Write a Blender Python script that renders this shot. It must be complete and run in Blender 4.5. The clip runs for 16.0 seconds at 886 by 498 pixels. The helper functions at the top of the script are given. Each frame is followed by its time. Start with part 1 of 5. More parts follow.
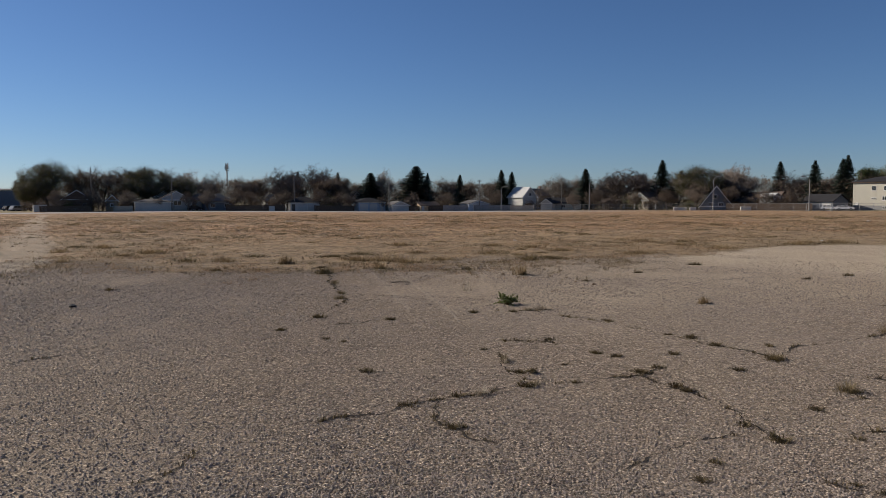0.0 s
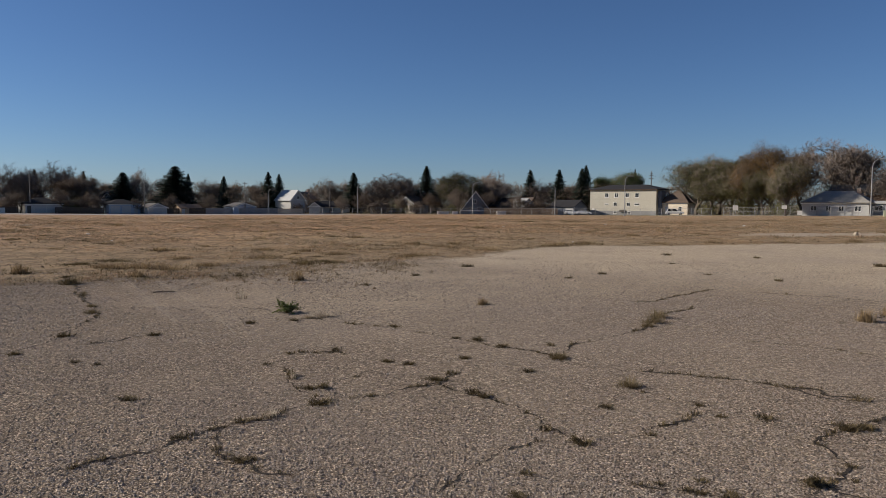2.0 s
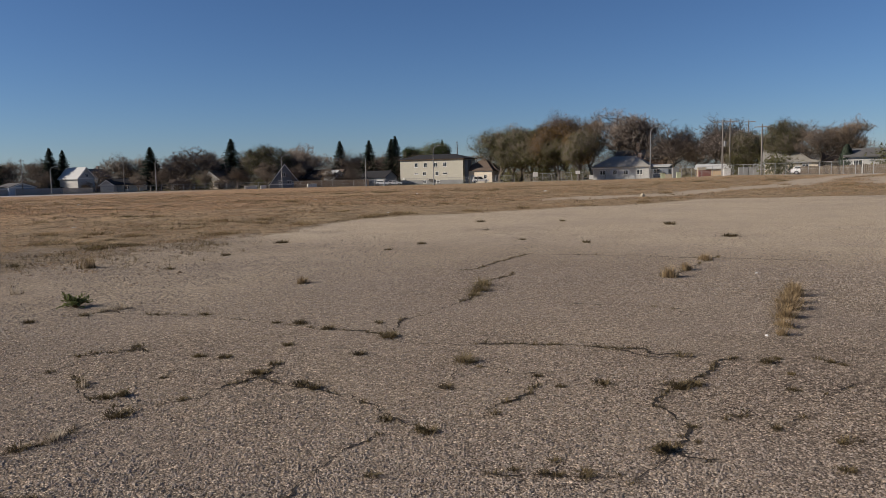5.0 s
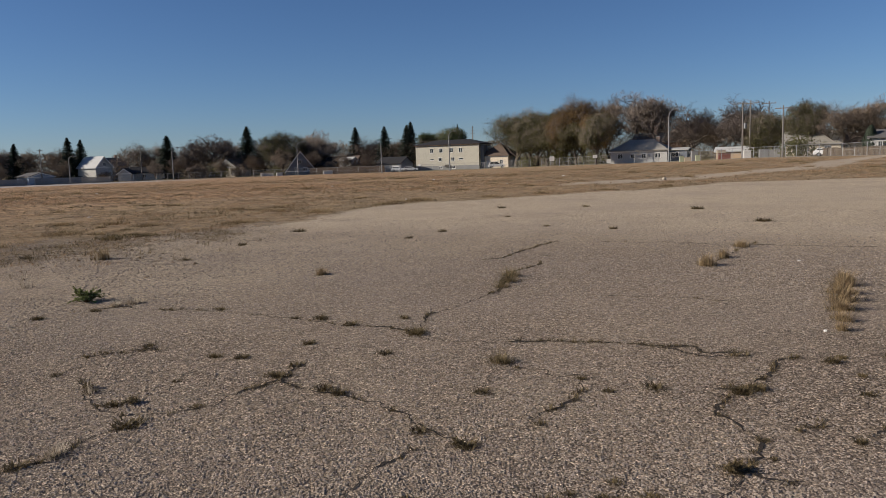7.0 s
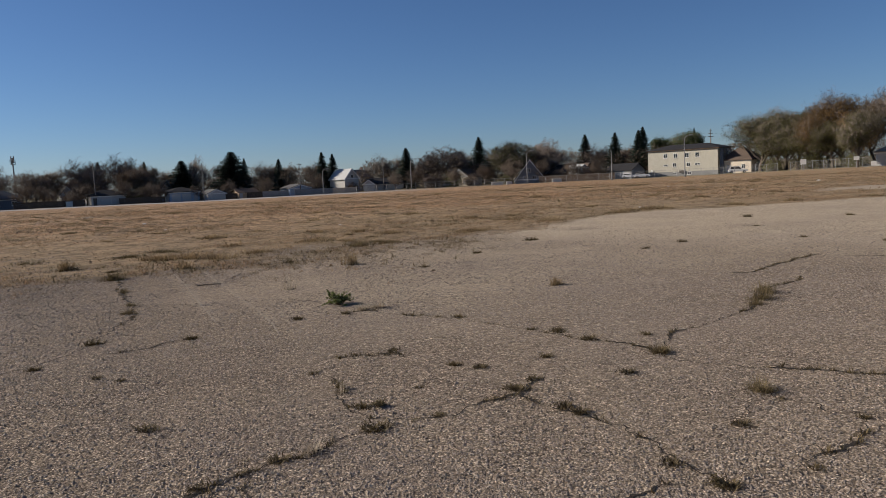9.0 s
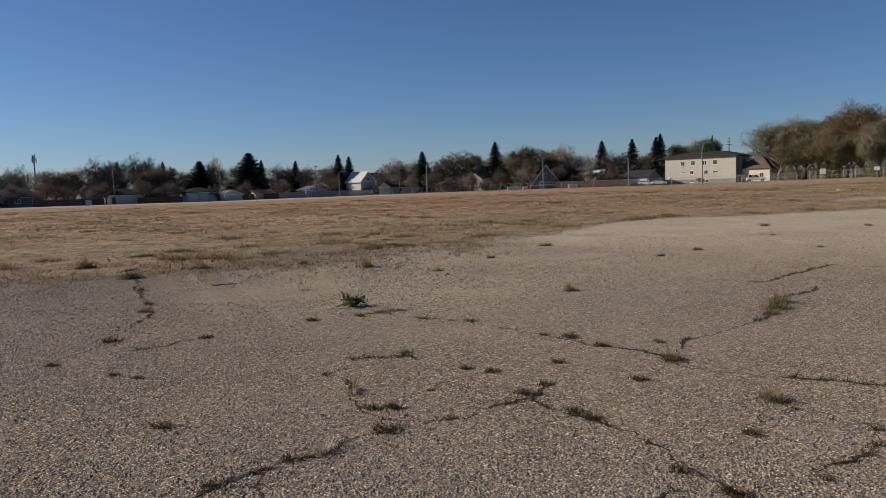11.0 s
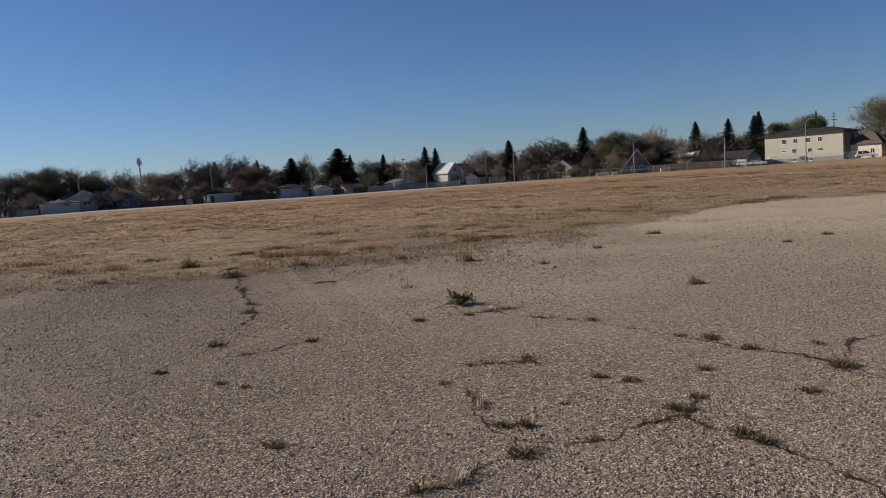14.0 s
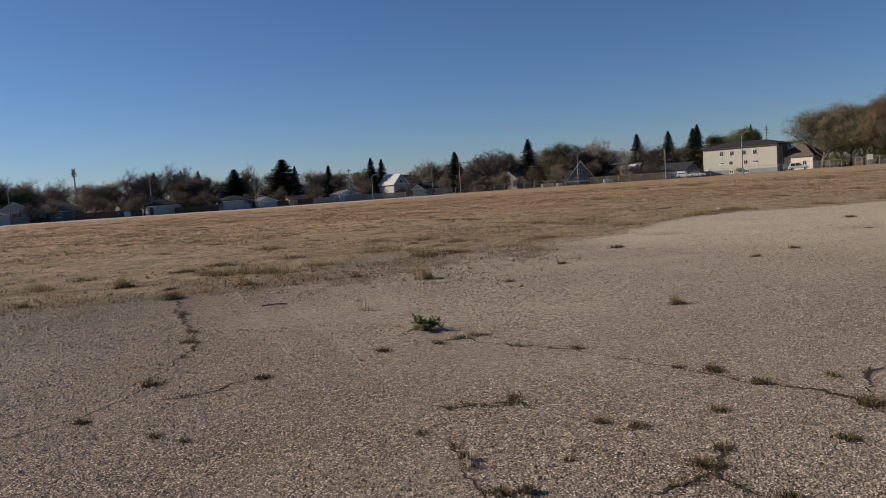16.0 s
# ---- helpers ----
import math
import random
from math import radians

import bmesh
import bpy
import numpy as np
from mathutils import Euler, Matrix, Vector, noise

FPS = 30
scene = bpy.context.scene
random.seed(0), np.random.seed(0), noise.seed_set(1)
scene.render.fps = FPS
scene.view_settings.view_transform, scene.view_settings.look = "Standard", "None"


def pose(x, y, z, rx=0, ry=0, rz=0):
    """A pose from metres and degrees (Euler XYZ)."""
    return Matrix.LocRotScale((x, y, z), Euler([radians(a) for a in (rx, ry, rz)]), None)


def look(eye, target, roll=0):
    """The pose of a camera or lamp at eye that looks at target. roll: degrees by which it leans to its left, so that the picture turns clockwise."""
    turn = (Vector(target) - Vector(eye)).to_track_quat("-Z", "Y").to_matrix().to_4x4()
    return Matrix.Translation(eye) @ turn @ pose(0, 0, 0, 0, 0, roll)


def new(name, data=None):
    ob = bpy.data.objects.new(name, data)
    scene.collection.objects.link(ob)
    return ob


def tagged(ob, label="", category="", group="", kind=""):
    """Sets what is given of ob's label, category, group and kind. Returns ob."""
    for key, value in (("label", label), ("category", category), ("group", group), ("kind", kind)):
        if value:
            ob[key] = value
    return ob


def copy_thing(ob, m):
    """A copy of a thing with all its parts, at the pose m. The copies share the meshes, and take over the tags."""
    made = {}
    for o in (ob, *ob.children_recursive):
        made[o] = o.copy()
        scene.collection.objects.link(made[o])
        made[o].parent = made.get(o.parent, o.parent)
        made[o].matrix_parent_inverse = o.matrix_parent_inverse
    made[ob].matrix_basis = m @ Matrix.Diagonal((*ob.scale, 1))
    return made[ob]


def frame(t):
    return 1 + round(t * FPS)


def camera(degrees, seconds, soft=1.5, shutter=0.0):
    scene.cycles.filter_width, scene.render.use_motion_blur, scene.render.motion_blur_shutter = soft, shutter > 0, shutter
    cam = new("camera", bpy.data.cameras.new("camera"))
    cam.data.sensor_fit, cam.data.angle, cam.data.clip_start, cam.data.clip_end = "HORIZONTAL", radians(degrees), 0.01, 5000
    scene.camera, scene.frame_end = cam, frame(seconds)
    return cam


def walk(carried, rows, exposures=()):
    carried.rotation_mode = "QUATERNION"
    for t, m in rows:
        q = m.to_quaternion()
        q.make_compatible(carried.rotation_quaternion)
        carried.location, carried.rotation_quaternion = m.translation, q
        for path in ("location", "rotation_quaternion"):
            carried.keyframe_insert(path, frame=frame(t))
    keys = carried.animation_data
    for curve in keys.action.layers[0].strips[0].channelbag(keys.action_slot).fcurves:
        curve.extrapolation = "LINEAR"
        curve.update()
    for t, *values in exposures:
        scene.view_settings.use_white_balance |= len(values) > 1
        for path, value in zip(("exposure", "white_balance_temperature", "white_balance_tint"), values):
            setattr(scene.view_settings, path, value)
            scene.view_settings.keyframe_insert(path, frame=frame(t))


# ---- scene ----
cam = camera(61.8, 16.0, soft=0.6)
PATH = [
    (0, (-0.009, -1.143, 1.595), (-0.062, 0.852, 1.461), -0.2),
    (0.5, (-0.038, -1.005, 1.567), (0.058, 0.988, 1.434), -0.0),
    (1, (0.063, -0.797, 1.571), (0.203, 1.193, 1.442), -0.0),
    (1.5, (0.05, -0.727, 1.578), (0.384, 1.241, 1.453), 0.1),
    (2, (-0.138, -0.628, 1.57), (0.422, 1.288, 1.446), 0.3),
    (2.5, (-0.179, -0.577, 1.568), (0.47, 1.309, 1.431), 0.4),
    (3, (-0.022, -0.497, 1.567), (0.654, 1.381, 1.434), -0.4),
    (3.5, (0.129, -0.414, 1.57), (0.837, 1.451, 1.428), -1.1),
    (4, (0.116, -0.365, 1.56), (0.905, 1.466, 1.401), -1.7),
    (4.5, (-0.014, -0.202, 1.553), (0.941, 1.545, 1.37), -1.3),
    (4.7, (-0.038, -0.159, 1.554), (0.974, 1.555, 1.359), -1.2),
    (6.8, (0.155, 0.318, 1.554), (1.154, 2.034, 1.313), -1.7),
    (7, (0.11, 0.373, 1.552), (1.085, 2.102, 1.311), -1.8),
    (7.5, (0.109, 0.469, 1.554), (0.938, 2.274, 1.318), -2.5),
    (8, (0.147, 0.556, 1.555), (0.752, 2.45, 1.339), -3.3),
    (8.5, (0.084, 0.585, 1.561), (0.529, 2.524, 1.356), -3.7),
    (11, (0.077, 0.536, 1.567), (0.449, 2.493, 1.384), -2.0),
    (11.5, (0.024, 0.546, 1.573), (0.386, 2.505, 1.396), -2.6),
    (12, (0.039, 0.6, 1.568), (0.345, 2.569, 1.387), -3.4),
    (12.5, (0.166, 0.783, 1.581), (0.363, 2.766, 1.404), -3.7),
    (13, (0.201, 0.893, 1.574), (0.345, 2.879, 1.386), -3.9),
    (13.5, (0.036, 1.013, 1.559), (0.157, 3.0, 1.368), -4.0),
    (14, (-0.095, 1.164, 1.574), (0.041, 3.15, 1.376), -4.0),
    (14.5, (-0.012, 1.412, 1.575), (0.131, 3.399, 1.393), -4.0),
    (15, (0.012, 1.578, 1.587), (0.181, 3.563, 1.41), -4.2),
    (15.5, (-0.157, 1.782, 1.6), (0.085, 3.759, 1.423), -4.3),
    (16, (-0.23, 1.984, 1.61), (0.053, 3.956, 1.432), -4.0),
]
walk(cam, [(t, look(eye, target, lean)) for t, eye, target, lean in PATH], [(0, 0.33, 6040, 14.5), (16, 0.33, 6040, 14.5)])

# world, sun
SUN_EL, SUN_AZ = 26.0, -67.0
world = bpy.data.worlds.new("sky_world")
scene.world = world
world.use_nodes = True
wn = world.node_tree.nodes
sky = wn.new("ShaderNodeTexSky")
sky.sky_type, sky.sun_disc = 'NISHITA', False
sky.sun_elevation, sky.sun_rotation = radians(SUN_EL), radians(SUN_AZ + 360)
sky.air_density, sky.dust_density, sky.ozone_density = 0.85, 0.12, 6.2
world.node_tree.links.new(sky.outputs[0], wn["Background"].inputs[0])
wn["Background"].inputs[1].default_value = 0.054
sun = new("sun", bpy.data.lights.new("sun", 'SUN'))
sun.data.energy, sun.data.angle, sun.data.color = 5.0, radians(0.55), (1.0, 0.88, 0.69)
sun.matrix_world = look((200 * math.sin(radians(SUN_AZ)), 200 * math.cos(radians(SUN_AZ)), 200 * math.tan(radians(SUN_EL))), (0, 0, 0))

# ---- materials
def shader(name, rough=0.8, metal=0.0):
    m = bpy.data.materials.new(name)
    m.use_nodes = True
    b = m.node_tree.nodes["Principled BSDF"]
    b.inputs["Roughness"].default_value, b.inputs["Metallic"].default_value = rough, metal
    b.inputs["Specular IOR Level"].default_value = 0.3
    return m, m.node_tree.nodes, m.node_tree.links, b


def noise_tex(n, l, scale, detail=4.0, coord=None, rough=0.6):
    t = n.new("ShaderNodeTexNoise")
    t.inputs["Scale"].default_value, t.inputs["Detail"].default_value, t.inputs["Roughness"].default_value = scale, detail, rough
    if coord is not None:
        l.new(coord, t.inputs["Vector"])
    return t


def ramp(n, l, src, stops):
    r = n.new("ShaderNodeValToRGB")
    while len(r.color_ramp.elements) < len(stops):
        r.color_ramp.elements.new(0.5)
    for e, (p, c) in zip(r.color_ramp.elements, stops):
        e.position = p
        e.color = (*c, 1) if len(c) == 3 else c
    l.new(src, r.inputs[0])
    return r.outputs[0]


def mix(n, l, fac, a, b, kind='MIX'):
    m = n.new("ShaderNodeMix")
    m.data_type, m.blend_type = 'RGBA', kind
    for sock, v in ((m.inputs[0], fac), (m.inputs[6], a), (m.inputs[7], b)):
        if isinstance(v, (int, float)):
            sock.default_value = v
        elif isinstance(v, tuple):
            sock.default_value = (*v, 1)
        else:
            l.new(v, sock)
    return m.outputs[2]


def calc(n, l, op, a, b=0.0, clamp=False):
    m = n.new("ShaderNodeMath")
    m.operation, m.use_clamp = op, clamp
    for sock, v in zip(m.inputs, (a, b)):
        if isinstance(v, (int, float)):
            sock.default_value = v
        else:
            l.new(v, sock)
    return m.outputs[0]


def scaled(c, k):
    return tuple(min(1.0, v * k) for v in c)


def plain(name, colour, rough=0.8, metal=0.0, var=0.25, big=0.6, fine=9.0, bump=0.15, own=0.0):
    """A surface with stains of two sizes; own: how far each object differs from the next."""
    m, n, l, b = shader(name, rough, metal)
    co = n.new("ShaderNodeTexCoord").outputs["Object"]
    t1, t2 = noise_tex(n, l, big, 5, co), noise_tex(n, l, fine, 4, co)
    c = mix(n, l, t1.outputs[0], scaled(colour, 1 - var), scaled(colour, 1 + var))
    c = mix(n, l, calc(n, l, 'MULTIPLY', t2.outputs[0], 0.5), c, scaled(colour, 0.6))
    if own:
        rnd = n.new("ShaderNodeObjectInfo").outputs["Random"]
        c = mix(n, l, ramp(n, l, rnd, [(0, (1 - own,) * 3), (1, (1, 1, 1))]), (0, 0, 0), c)
    l.new(c, b.inputs["Base Color"])
    bp = n.new("ShaderNodeBump")
    bp.inputs["Strength"].default_value, bp.inputs["Distance"].default_value = bump, 0.02
    l.new(t2.outputs[0], bp.inputs["Height"])
    l.new(bp.outputs[0], b.inputs["Normal"])
    return m


def striped(name, colour, gap, pitch, width=0.12, axis="Z", rough=0.6, var=0.15):
    """Boards or courses: lap siding, shingle courses, fence boards."""
    m, n, l, b = shader(name, rough)
    co = n.new("ShaderNodeTexCoord").outputs["Object"]
    sep = n.new("ShaderNodeSeparateXYZ")
    l.new(co, sep.inputs[0])
    fr = calc(n, l, 'FRACT', calc(n, l, 'DIVIDE', sep.outputs[axis], pitch))
    line = calc(n, l, 'LESS_THAN', fr, width)
    t = noise_tex(n, l, 0.8, 5, co)
    t2 = noise_tex(n, l, 12.0, 3, co)
    b.inputs["Specular IOR Level"].default_value = 0.12
    c = mix(n, l, t.outputs[0], scaled(colour, 1 - var), scaled(colour, 1 + var))
    c = mix(n, l, calc(n, l, 'MULTIPLY', t2.outputs[0], 0.3), c, scaled(colour, 0.6))
    c = mix(n, l, line, c, gap)
    l.new(c, b.inputs["Base Color"])
    bp = n.new("ShaderNodeBump")
    bp.inputs["Strength"].default_value, bp.inputs["Distance"].default_value = 0.5, 0.02
    l.new(fr, bp.inputs["Height"])
    l.new(bp.outputs[0], b.inputs["Normal"])
    return m


def leafy(name, dark, light, glow=0.25):
    """Leaves, blades or twigs: each one takes its own shade between two."""
    m, n, l, b = shader(name, 0.75)
    geo = n.new("ShaderNodeNewGeometry").outputs["Random Per Island"]
    rnd = n.new("ShaderNodeObjectInfo").outputs["Random"]
    f = calc(n, l, 'ADD', calc(n, l, 'MULTIPLY', geo, 0.75), calc(n, l, 'MULTIPLY', rnd, 0.25))
    c = ramp(n, l, f, [(0.0, dark), (1.0, light)])
    l.new(c, b.inputs["Base Color"])
    if glow:
        tr = n.new("ShaderNodeBsdfTranslucent")
        l.new(c, tr.inputs[0])
        ms = n.new("ShaderNodeMixShader")
        ms.inputs[0].default_value = glow
        l.new(b.outputs[0], ms.inputs[1])
        l.new(tr.outputs[0], ms.inputs[2])
        l.new(ms.outputs[0], n["Material Output"].inputs[0])
    return m


def glass(name, tint):
    m, n, l, b = shader(name, 0.06)
    b.inputs["Base Color"].default_value = (*tint, 1)
    b.inputs["Specular IOR Level"].default_value = 0.6
    return m


M_WIN = glass("window_glass", (0.02, 0.025, 0.03))
M_FRAME = plain("white_trim", (0.72, 0.71, 0.68), 0.5, var=0.08)
M_SIDING = {
    "beige": striped("beige_siding", (0.46, 0.435, 0.36), (0.3, 0.285, 0.235), 0.13),
    "white": striped("white_siding", (0.45, 0.44, 0.415), (0.31, 0.31, 0.3), 0.13),
    "cream": striped("cream_siding", (0.66, 0.58, 0.46), (0.42, 0.36, 0.29), 0.13),
    # bluish tint of pale walls in shade, put into the siding colour
    "blue": striped("shade_blue_siding", (0.30, 0.36, 0.44), (0.2, 0.24, 0.3), 0.13),
    "tan": striped("tan_siding", (0.42, 0.31, 0.2), (0.26, 0.19, 0.12), 0.13),
    "brown": striped("brown_siding", (0.16, 0.10, 0.07), (0.09, 0.06, 0.04), 0.2),
    "slate": striped("slate_siding", (0.16, 0.18, 0.21), (0.1, 0.11, 0.13), 0.13),
    "grey": striped("grey_siding", (0.42, 0.43, 0.43), (0.28, 0.28, 0.28), 0.13),
}
M_ROOF = {
    "dark": striped("dark_shingle", (0.035, 0.034, 0.036), (0.03, 0.03, 0.03), 0.14, rough=0.9, var=0.4),
    "grey": striped("grey_shingle", (0.125, 0.12, 0.115), (0.1, 0.1, 0.1), 0.14, rough=0.9, var=0.35),
    "brown": striped("brown_shingle", (0.13, 0.10, 0.08), (0.07, 0.05, 0.04), 0.14, rough=0.9, var=0.35),
    "weathered": striped("weathered_shingle", (0.27, 0.255, 0.225), (0.2, 0.19, 0.17), 0.14, rough=0.9, var=0.3),
    "pale": plain("pale_metal_roof", (0.5, 0.5, 0.48), 0.4, 0.0, var=0.1),
}
M_BLOCK = plain("painted_block", (0.23, 0.23, 0.225), 0.85, bump=0.3)
M_BRICK = plain("old_brick", (0.24, 0.18, 0.15), 0.9, bump=0.4)
M_DOOR = plain("door_paint", (0.4, 0.4, 0.39), 0.5, var=0.06)
M_DARKDOOR = plain("dark_door_paint", (0.08, 0.07, 0.06), 0.5, var=0.1)
M_GALV = plain("galvanised_steel", (0.27, 0.27, 0.27), 0.55, 0.2, var=0.15)
M_WOODPOLE = plain("weathered_pole_wood", (0.21, 0.19, 0.17), 0.9, var=0.3, bump=0.4)
M_BOARD = striped("weathered_fence_boards", (0.115, 0.085, 0.064), (0.04, 0.03, 0.024), 0.15, 0.1, "X", 0.9, 0.3)
M_BOARDPALE = striped("pale_fence_boards", (0.46, 0.385, 0.3), (0.22, 0.19, 0.15), 0.15, 0.1, "X", 0.85, 0.15)
M_BOARDGREY = striped("grey_fence_boards", (0.25, 0.245, 0.245), (0.16, 0.16, 0.16), 0.15, 0.1, "X", 0.85, 0.2)
M_BOARDTAN = striped("sun_bleached_fence_boards", (0.15, 0.122, 0.092), (0.04, 0.03, 0.025), 0.3, 0.3, "X", 0.9, 0.25)
M_BARK = plain("bark", (0.13, 0.105, 0.085), 0.95, var=0.4, big=1.2, bump=0.6)
M_TWIG = leafy("bare_twigs", (0.085, 0.069, 0.058), (0.27, 0.218, 0.18), 0.0)
M_TWIGLEAF = leafy("brown_twigs_and_buds", (0.075, 0.058, 0.045), (0.25, 0.19, 0.135), 0.15)
M_OLIVE = leafy("olive_leaves", (0.036, 0.04, 0.016), (0.165, 0.152, 0.06), 0.25)
M_ORANGE = leafy("ochre_leaves", (0.07, 0.046, 0.016), (0.28, 0.165, 0.055), 0.25)
M_GREEN = leafy("green_leaves", (0.025, 0.04, 0.012), (0.11, 0.13, 0.04), 0.2)
M_NEEDLE = leafy("spruce_needles", (0.012, 0.02, 0.013), (0.05, 0.065, 0.042), 0.0)
M_STRAW = leafy("dry_grass_blades", (0.12, 0.08, 0.04), (0.46, 0.34, 0.19), 0.25)
M_FIELD = leafy("field_grass_blades", (0.15, 0.09, 0.047), (0.46, 0.3, 0.17), 0.25)
M_WEED = leafy("weed_blades", (0.058, 0.045, 0.021), (0.28, 0.21, 0.105), 0.2)
M_DARKWEED = leafy("dark_crack_weeds", (0.032, 0.024, 0.011), (0.2, 0.145, 0.066), 0.15)
M_LEAF = leafy("fresh_weed_leaves", (0.055, 0.07, 0.02), (0.26, 0.28, 0.095), 0.35)
M_PALE = leafy("bleached_grass_blades", (0.3, 0.24, 0.17), (0.62, 0.54, 0.42), 0.25)
# crack soil, its colour lowered to include the shadow inside the crack
M_SHADEDSOIL = plain("shaded_crack_soil", (0.04, 0.031, 0.023), 0.98, var=0.5, big=6, fine=60, bump=0.8)
M_CLOD = leafy("dry_soil_clods", (0.1, 0.066, 0.036), (0.3, 0.205, 0.118), 0.0)
M_STONE = leafy("loose_stones", (0.115, 0.093, 0.077), (0.37, 0.305, 0.242), 0.0)
M_TYRE = plain("tyre_rubber", (0.02, 0.02, 0.02), 0.8)
M_RIM = plain("wheel_rim", (0.4, 0.4, 0.42), 0.3, 0.8)
M_CAR = {k: plain(k + "_car_paint", c, 0.25, 0.0, var=0.03, bump=0.0) for k, c in
         {"white": (0.78, 0.78, 0.78), "black": (0.02, 0.02, 0.022), "silver": (0.4, 0.41, 0.42), "red": (0.25, 0.03, 0.02)}.items()}
M_DUST = plain("scraped_pale_dust", (0.34, 0.285, 0.22), 0.95, var=0.3, big=4, fine=40)
M_LITTER = plain("pale_litter", (0.6, 0.58, 0.54), 0.7)
M_TAN = plain("weathered_tan_paint", (0.42, 0.36, 0.27), 0.8)
M_RED = plain("faded_red_paint", (0.2, 0.075, 0.055), 0.6)
M_YELLOW = plain("pale_yellow_plastic", (0.38, 0.4, 0.27), 0.5)

# the ground: old pavement in front, a dry field beyond, lanes and tracks
def value_noise(x, y, s, seed):
    x, y = np.asarray(x, float) / s, np.asarray(y, float) / s
    i, j = np.floor(x), np.floor(y)
    u, v = x - i, y - j
    u, v = u * u * (3 - 2 * u), v * v * (3 - 2 * v)
    def h(a, b):
        k = np.sin(a * 127.1 + b * 311.7 + seed * 74.7) * 43758.5453
        return k - np.floor(k)
    return (h(i, j) * (1 - u) + h(i + 1, j) * u) * (1 - v) + (h(i, j + 1) * (1 - u) + h(i + 1, j + 1) * u) * v


def smooth(a, b, v):
    t = np.clip((np.asarray(v, float) - a) / (b - a), 0, 1)
    return t * t * (3 - 2 * t)


AZ = [-60, -35, -20, -6, 8, 19, 27, 32, 37, 40, 46.6, 52, 60, 80]
LEVEL = [-1.3, -1.4, -1.4, -2.0, -1.9, -1.66, -1.6, -1.45, -1.1, -0.85, -0.53, 0.0, 0.2, 0.2]
REACH = [215, 215, 218, 225, 225, 213, 205, 200, 187, 178, 165, 147, 118, 85]


def reach(az):
    return np.interp(az, AZ, REACH)


def field_edge(x):
    return np.interp(x, [-60, -12.3, -7.3, -4.7, -1.6, 1.2, 4.1, 5.9, 9.9, 14.5, 18.4, 25.4, 30, 35.5, 60],
                     [22, 16.4, 15.6, 15.4, 15.6, 16.6, 18.0, 20.5, 23.4, 24.6, 24.6, 24.2, 24.8, 20.5, 6])


def masks(x, y):
    """How far a spot of the ground is field, bare track, and far lane."""
    x, y = np.asarray(x, float), np.asarray(y, float)
    r, az = np.hypot(x, y), np.degrees(np.arctan2(x, y))
    wob = (value_noise(x, y, 2.3, 3) - 0.5) * 2.2 + (value_noise(x, y, 0.7, 4) - 0.5) * 0.9
    soft = np.interp(x, [1, 9], [5.0, 0.9])
    d = y - field_edge(x) + wob * np.interp(x, [1, 9], [2.4, 0.5])
    fld = smooth(-soft, soft, d)
    def band(pts, w):
        best = np.full(x.shape, 1e9)
        for (x0, y0), (x1, y1) in zip(pts, pts[1:]):
            k = np.clip(((x - x0) * (x1 - x0) + (y - y0) * (y1 - y0)) / ((x1 - x0) ** 2 + (y1 - y0) ** 2), 0, 1)
            best = np.minimum(best, np.hypot(x - x0 - k * (x1 - x0), y - y0 - k * (y1 - y0)))
        return 1 - smooth(w * 0.6, w * 1.3, best + wob * min(0.4, w * 0.3))
    path = band([(-10.5, 12), (-11.7, 17.6), (-14.7, 23.2), (-41, 69), (-80, 138)], 0.9)
    tyre = np.maximum(band([(-2.9, 18), (-2.24, 15.33), (-1.48, 12.56), (-0.79, 9.71)], 0.09), band([(-2.2, 18.3), (-1.65, 15.87), (-0.76, 12.17), (-0.12, 9.1)], 0.09))
    path = np.maximum(path, tyre * 0.3)
    drive = np.maximum(band([(27, 31), (38, 33), (52, 35.5), (72, 46), (108, 60)], 2.0), band([(60, 30), (78, 40), (100, 47)], 4.0))
    lane = smooth(-27, -24, r - reach(az) + wob) * (1 - smooth(-3, -2, r - reach(az))) * (1 - smooth(4, 16, az))
    back = smooth(-1, 2, r - reach(az))
    silt = smooth(-3.0, 3.0, x * 0.795 + y * 0.607 - 13.7 + wob * 0.3) * smooth(1, 7, x)
    silt = np.maximum(silt, 0.7 * smooth(6.5, 13, y + wob) * smooth(-5, 0, x) * (0.6 + 0.4 * value_noise(x, y, 2.7, 16)))
    # multiplies the asphalt colour down on the left and at the near right
    darkened = (1 - smooth(-3.5, 2.6, x + wob * 0.6)) * (0.5 + 0.5 * value_noise(x, y, 3.5, 15)) * (0.6 + 0.4 * smooth(4.5, 8, y))
    darkened = np.maximum(darkened, 0.4 * smooth(-1.0, 1.5, x - 0.95 * y + wob * 0.4) * (1 - smooth(3.2, 5.5, y)))
    silt = np.maximum(silt, 0.5 * np.exp(-((x + 2.3) / 0.9) ** 2 - ((y - 3.0) / 1.3) ** 2) * (0.5 + 0.7 * value_noise(x, y, 0.6, 17)))
    fringe = np.maximum(1 - smooth(3, 26, y - field_edge(x) + wob * 2), 0.9 * smooth(20, 40, az + wob * 3))
    return fld, np.maximum(path * 0.6, drive * 0.9), lane, back, silt, darkened, fringe


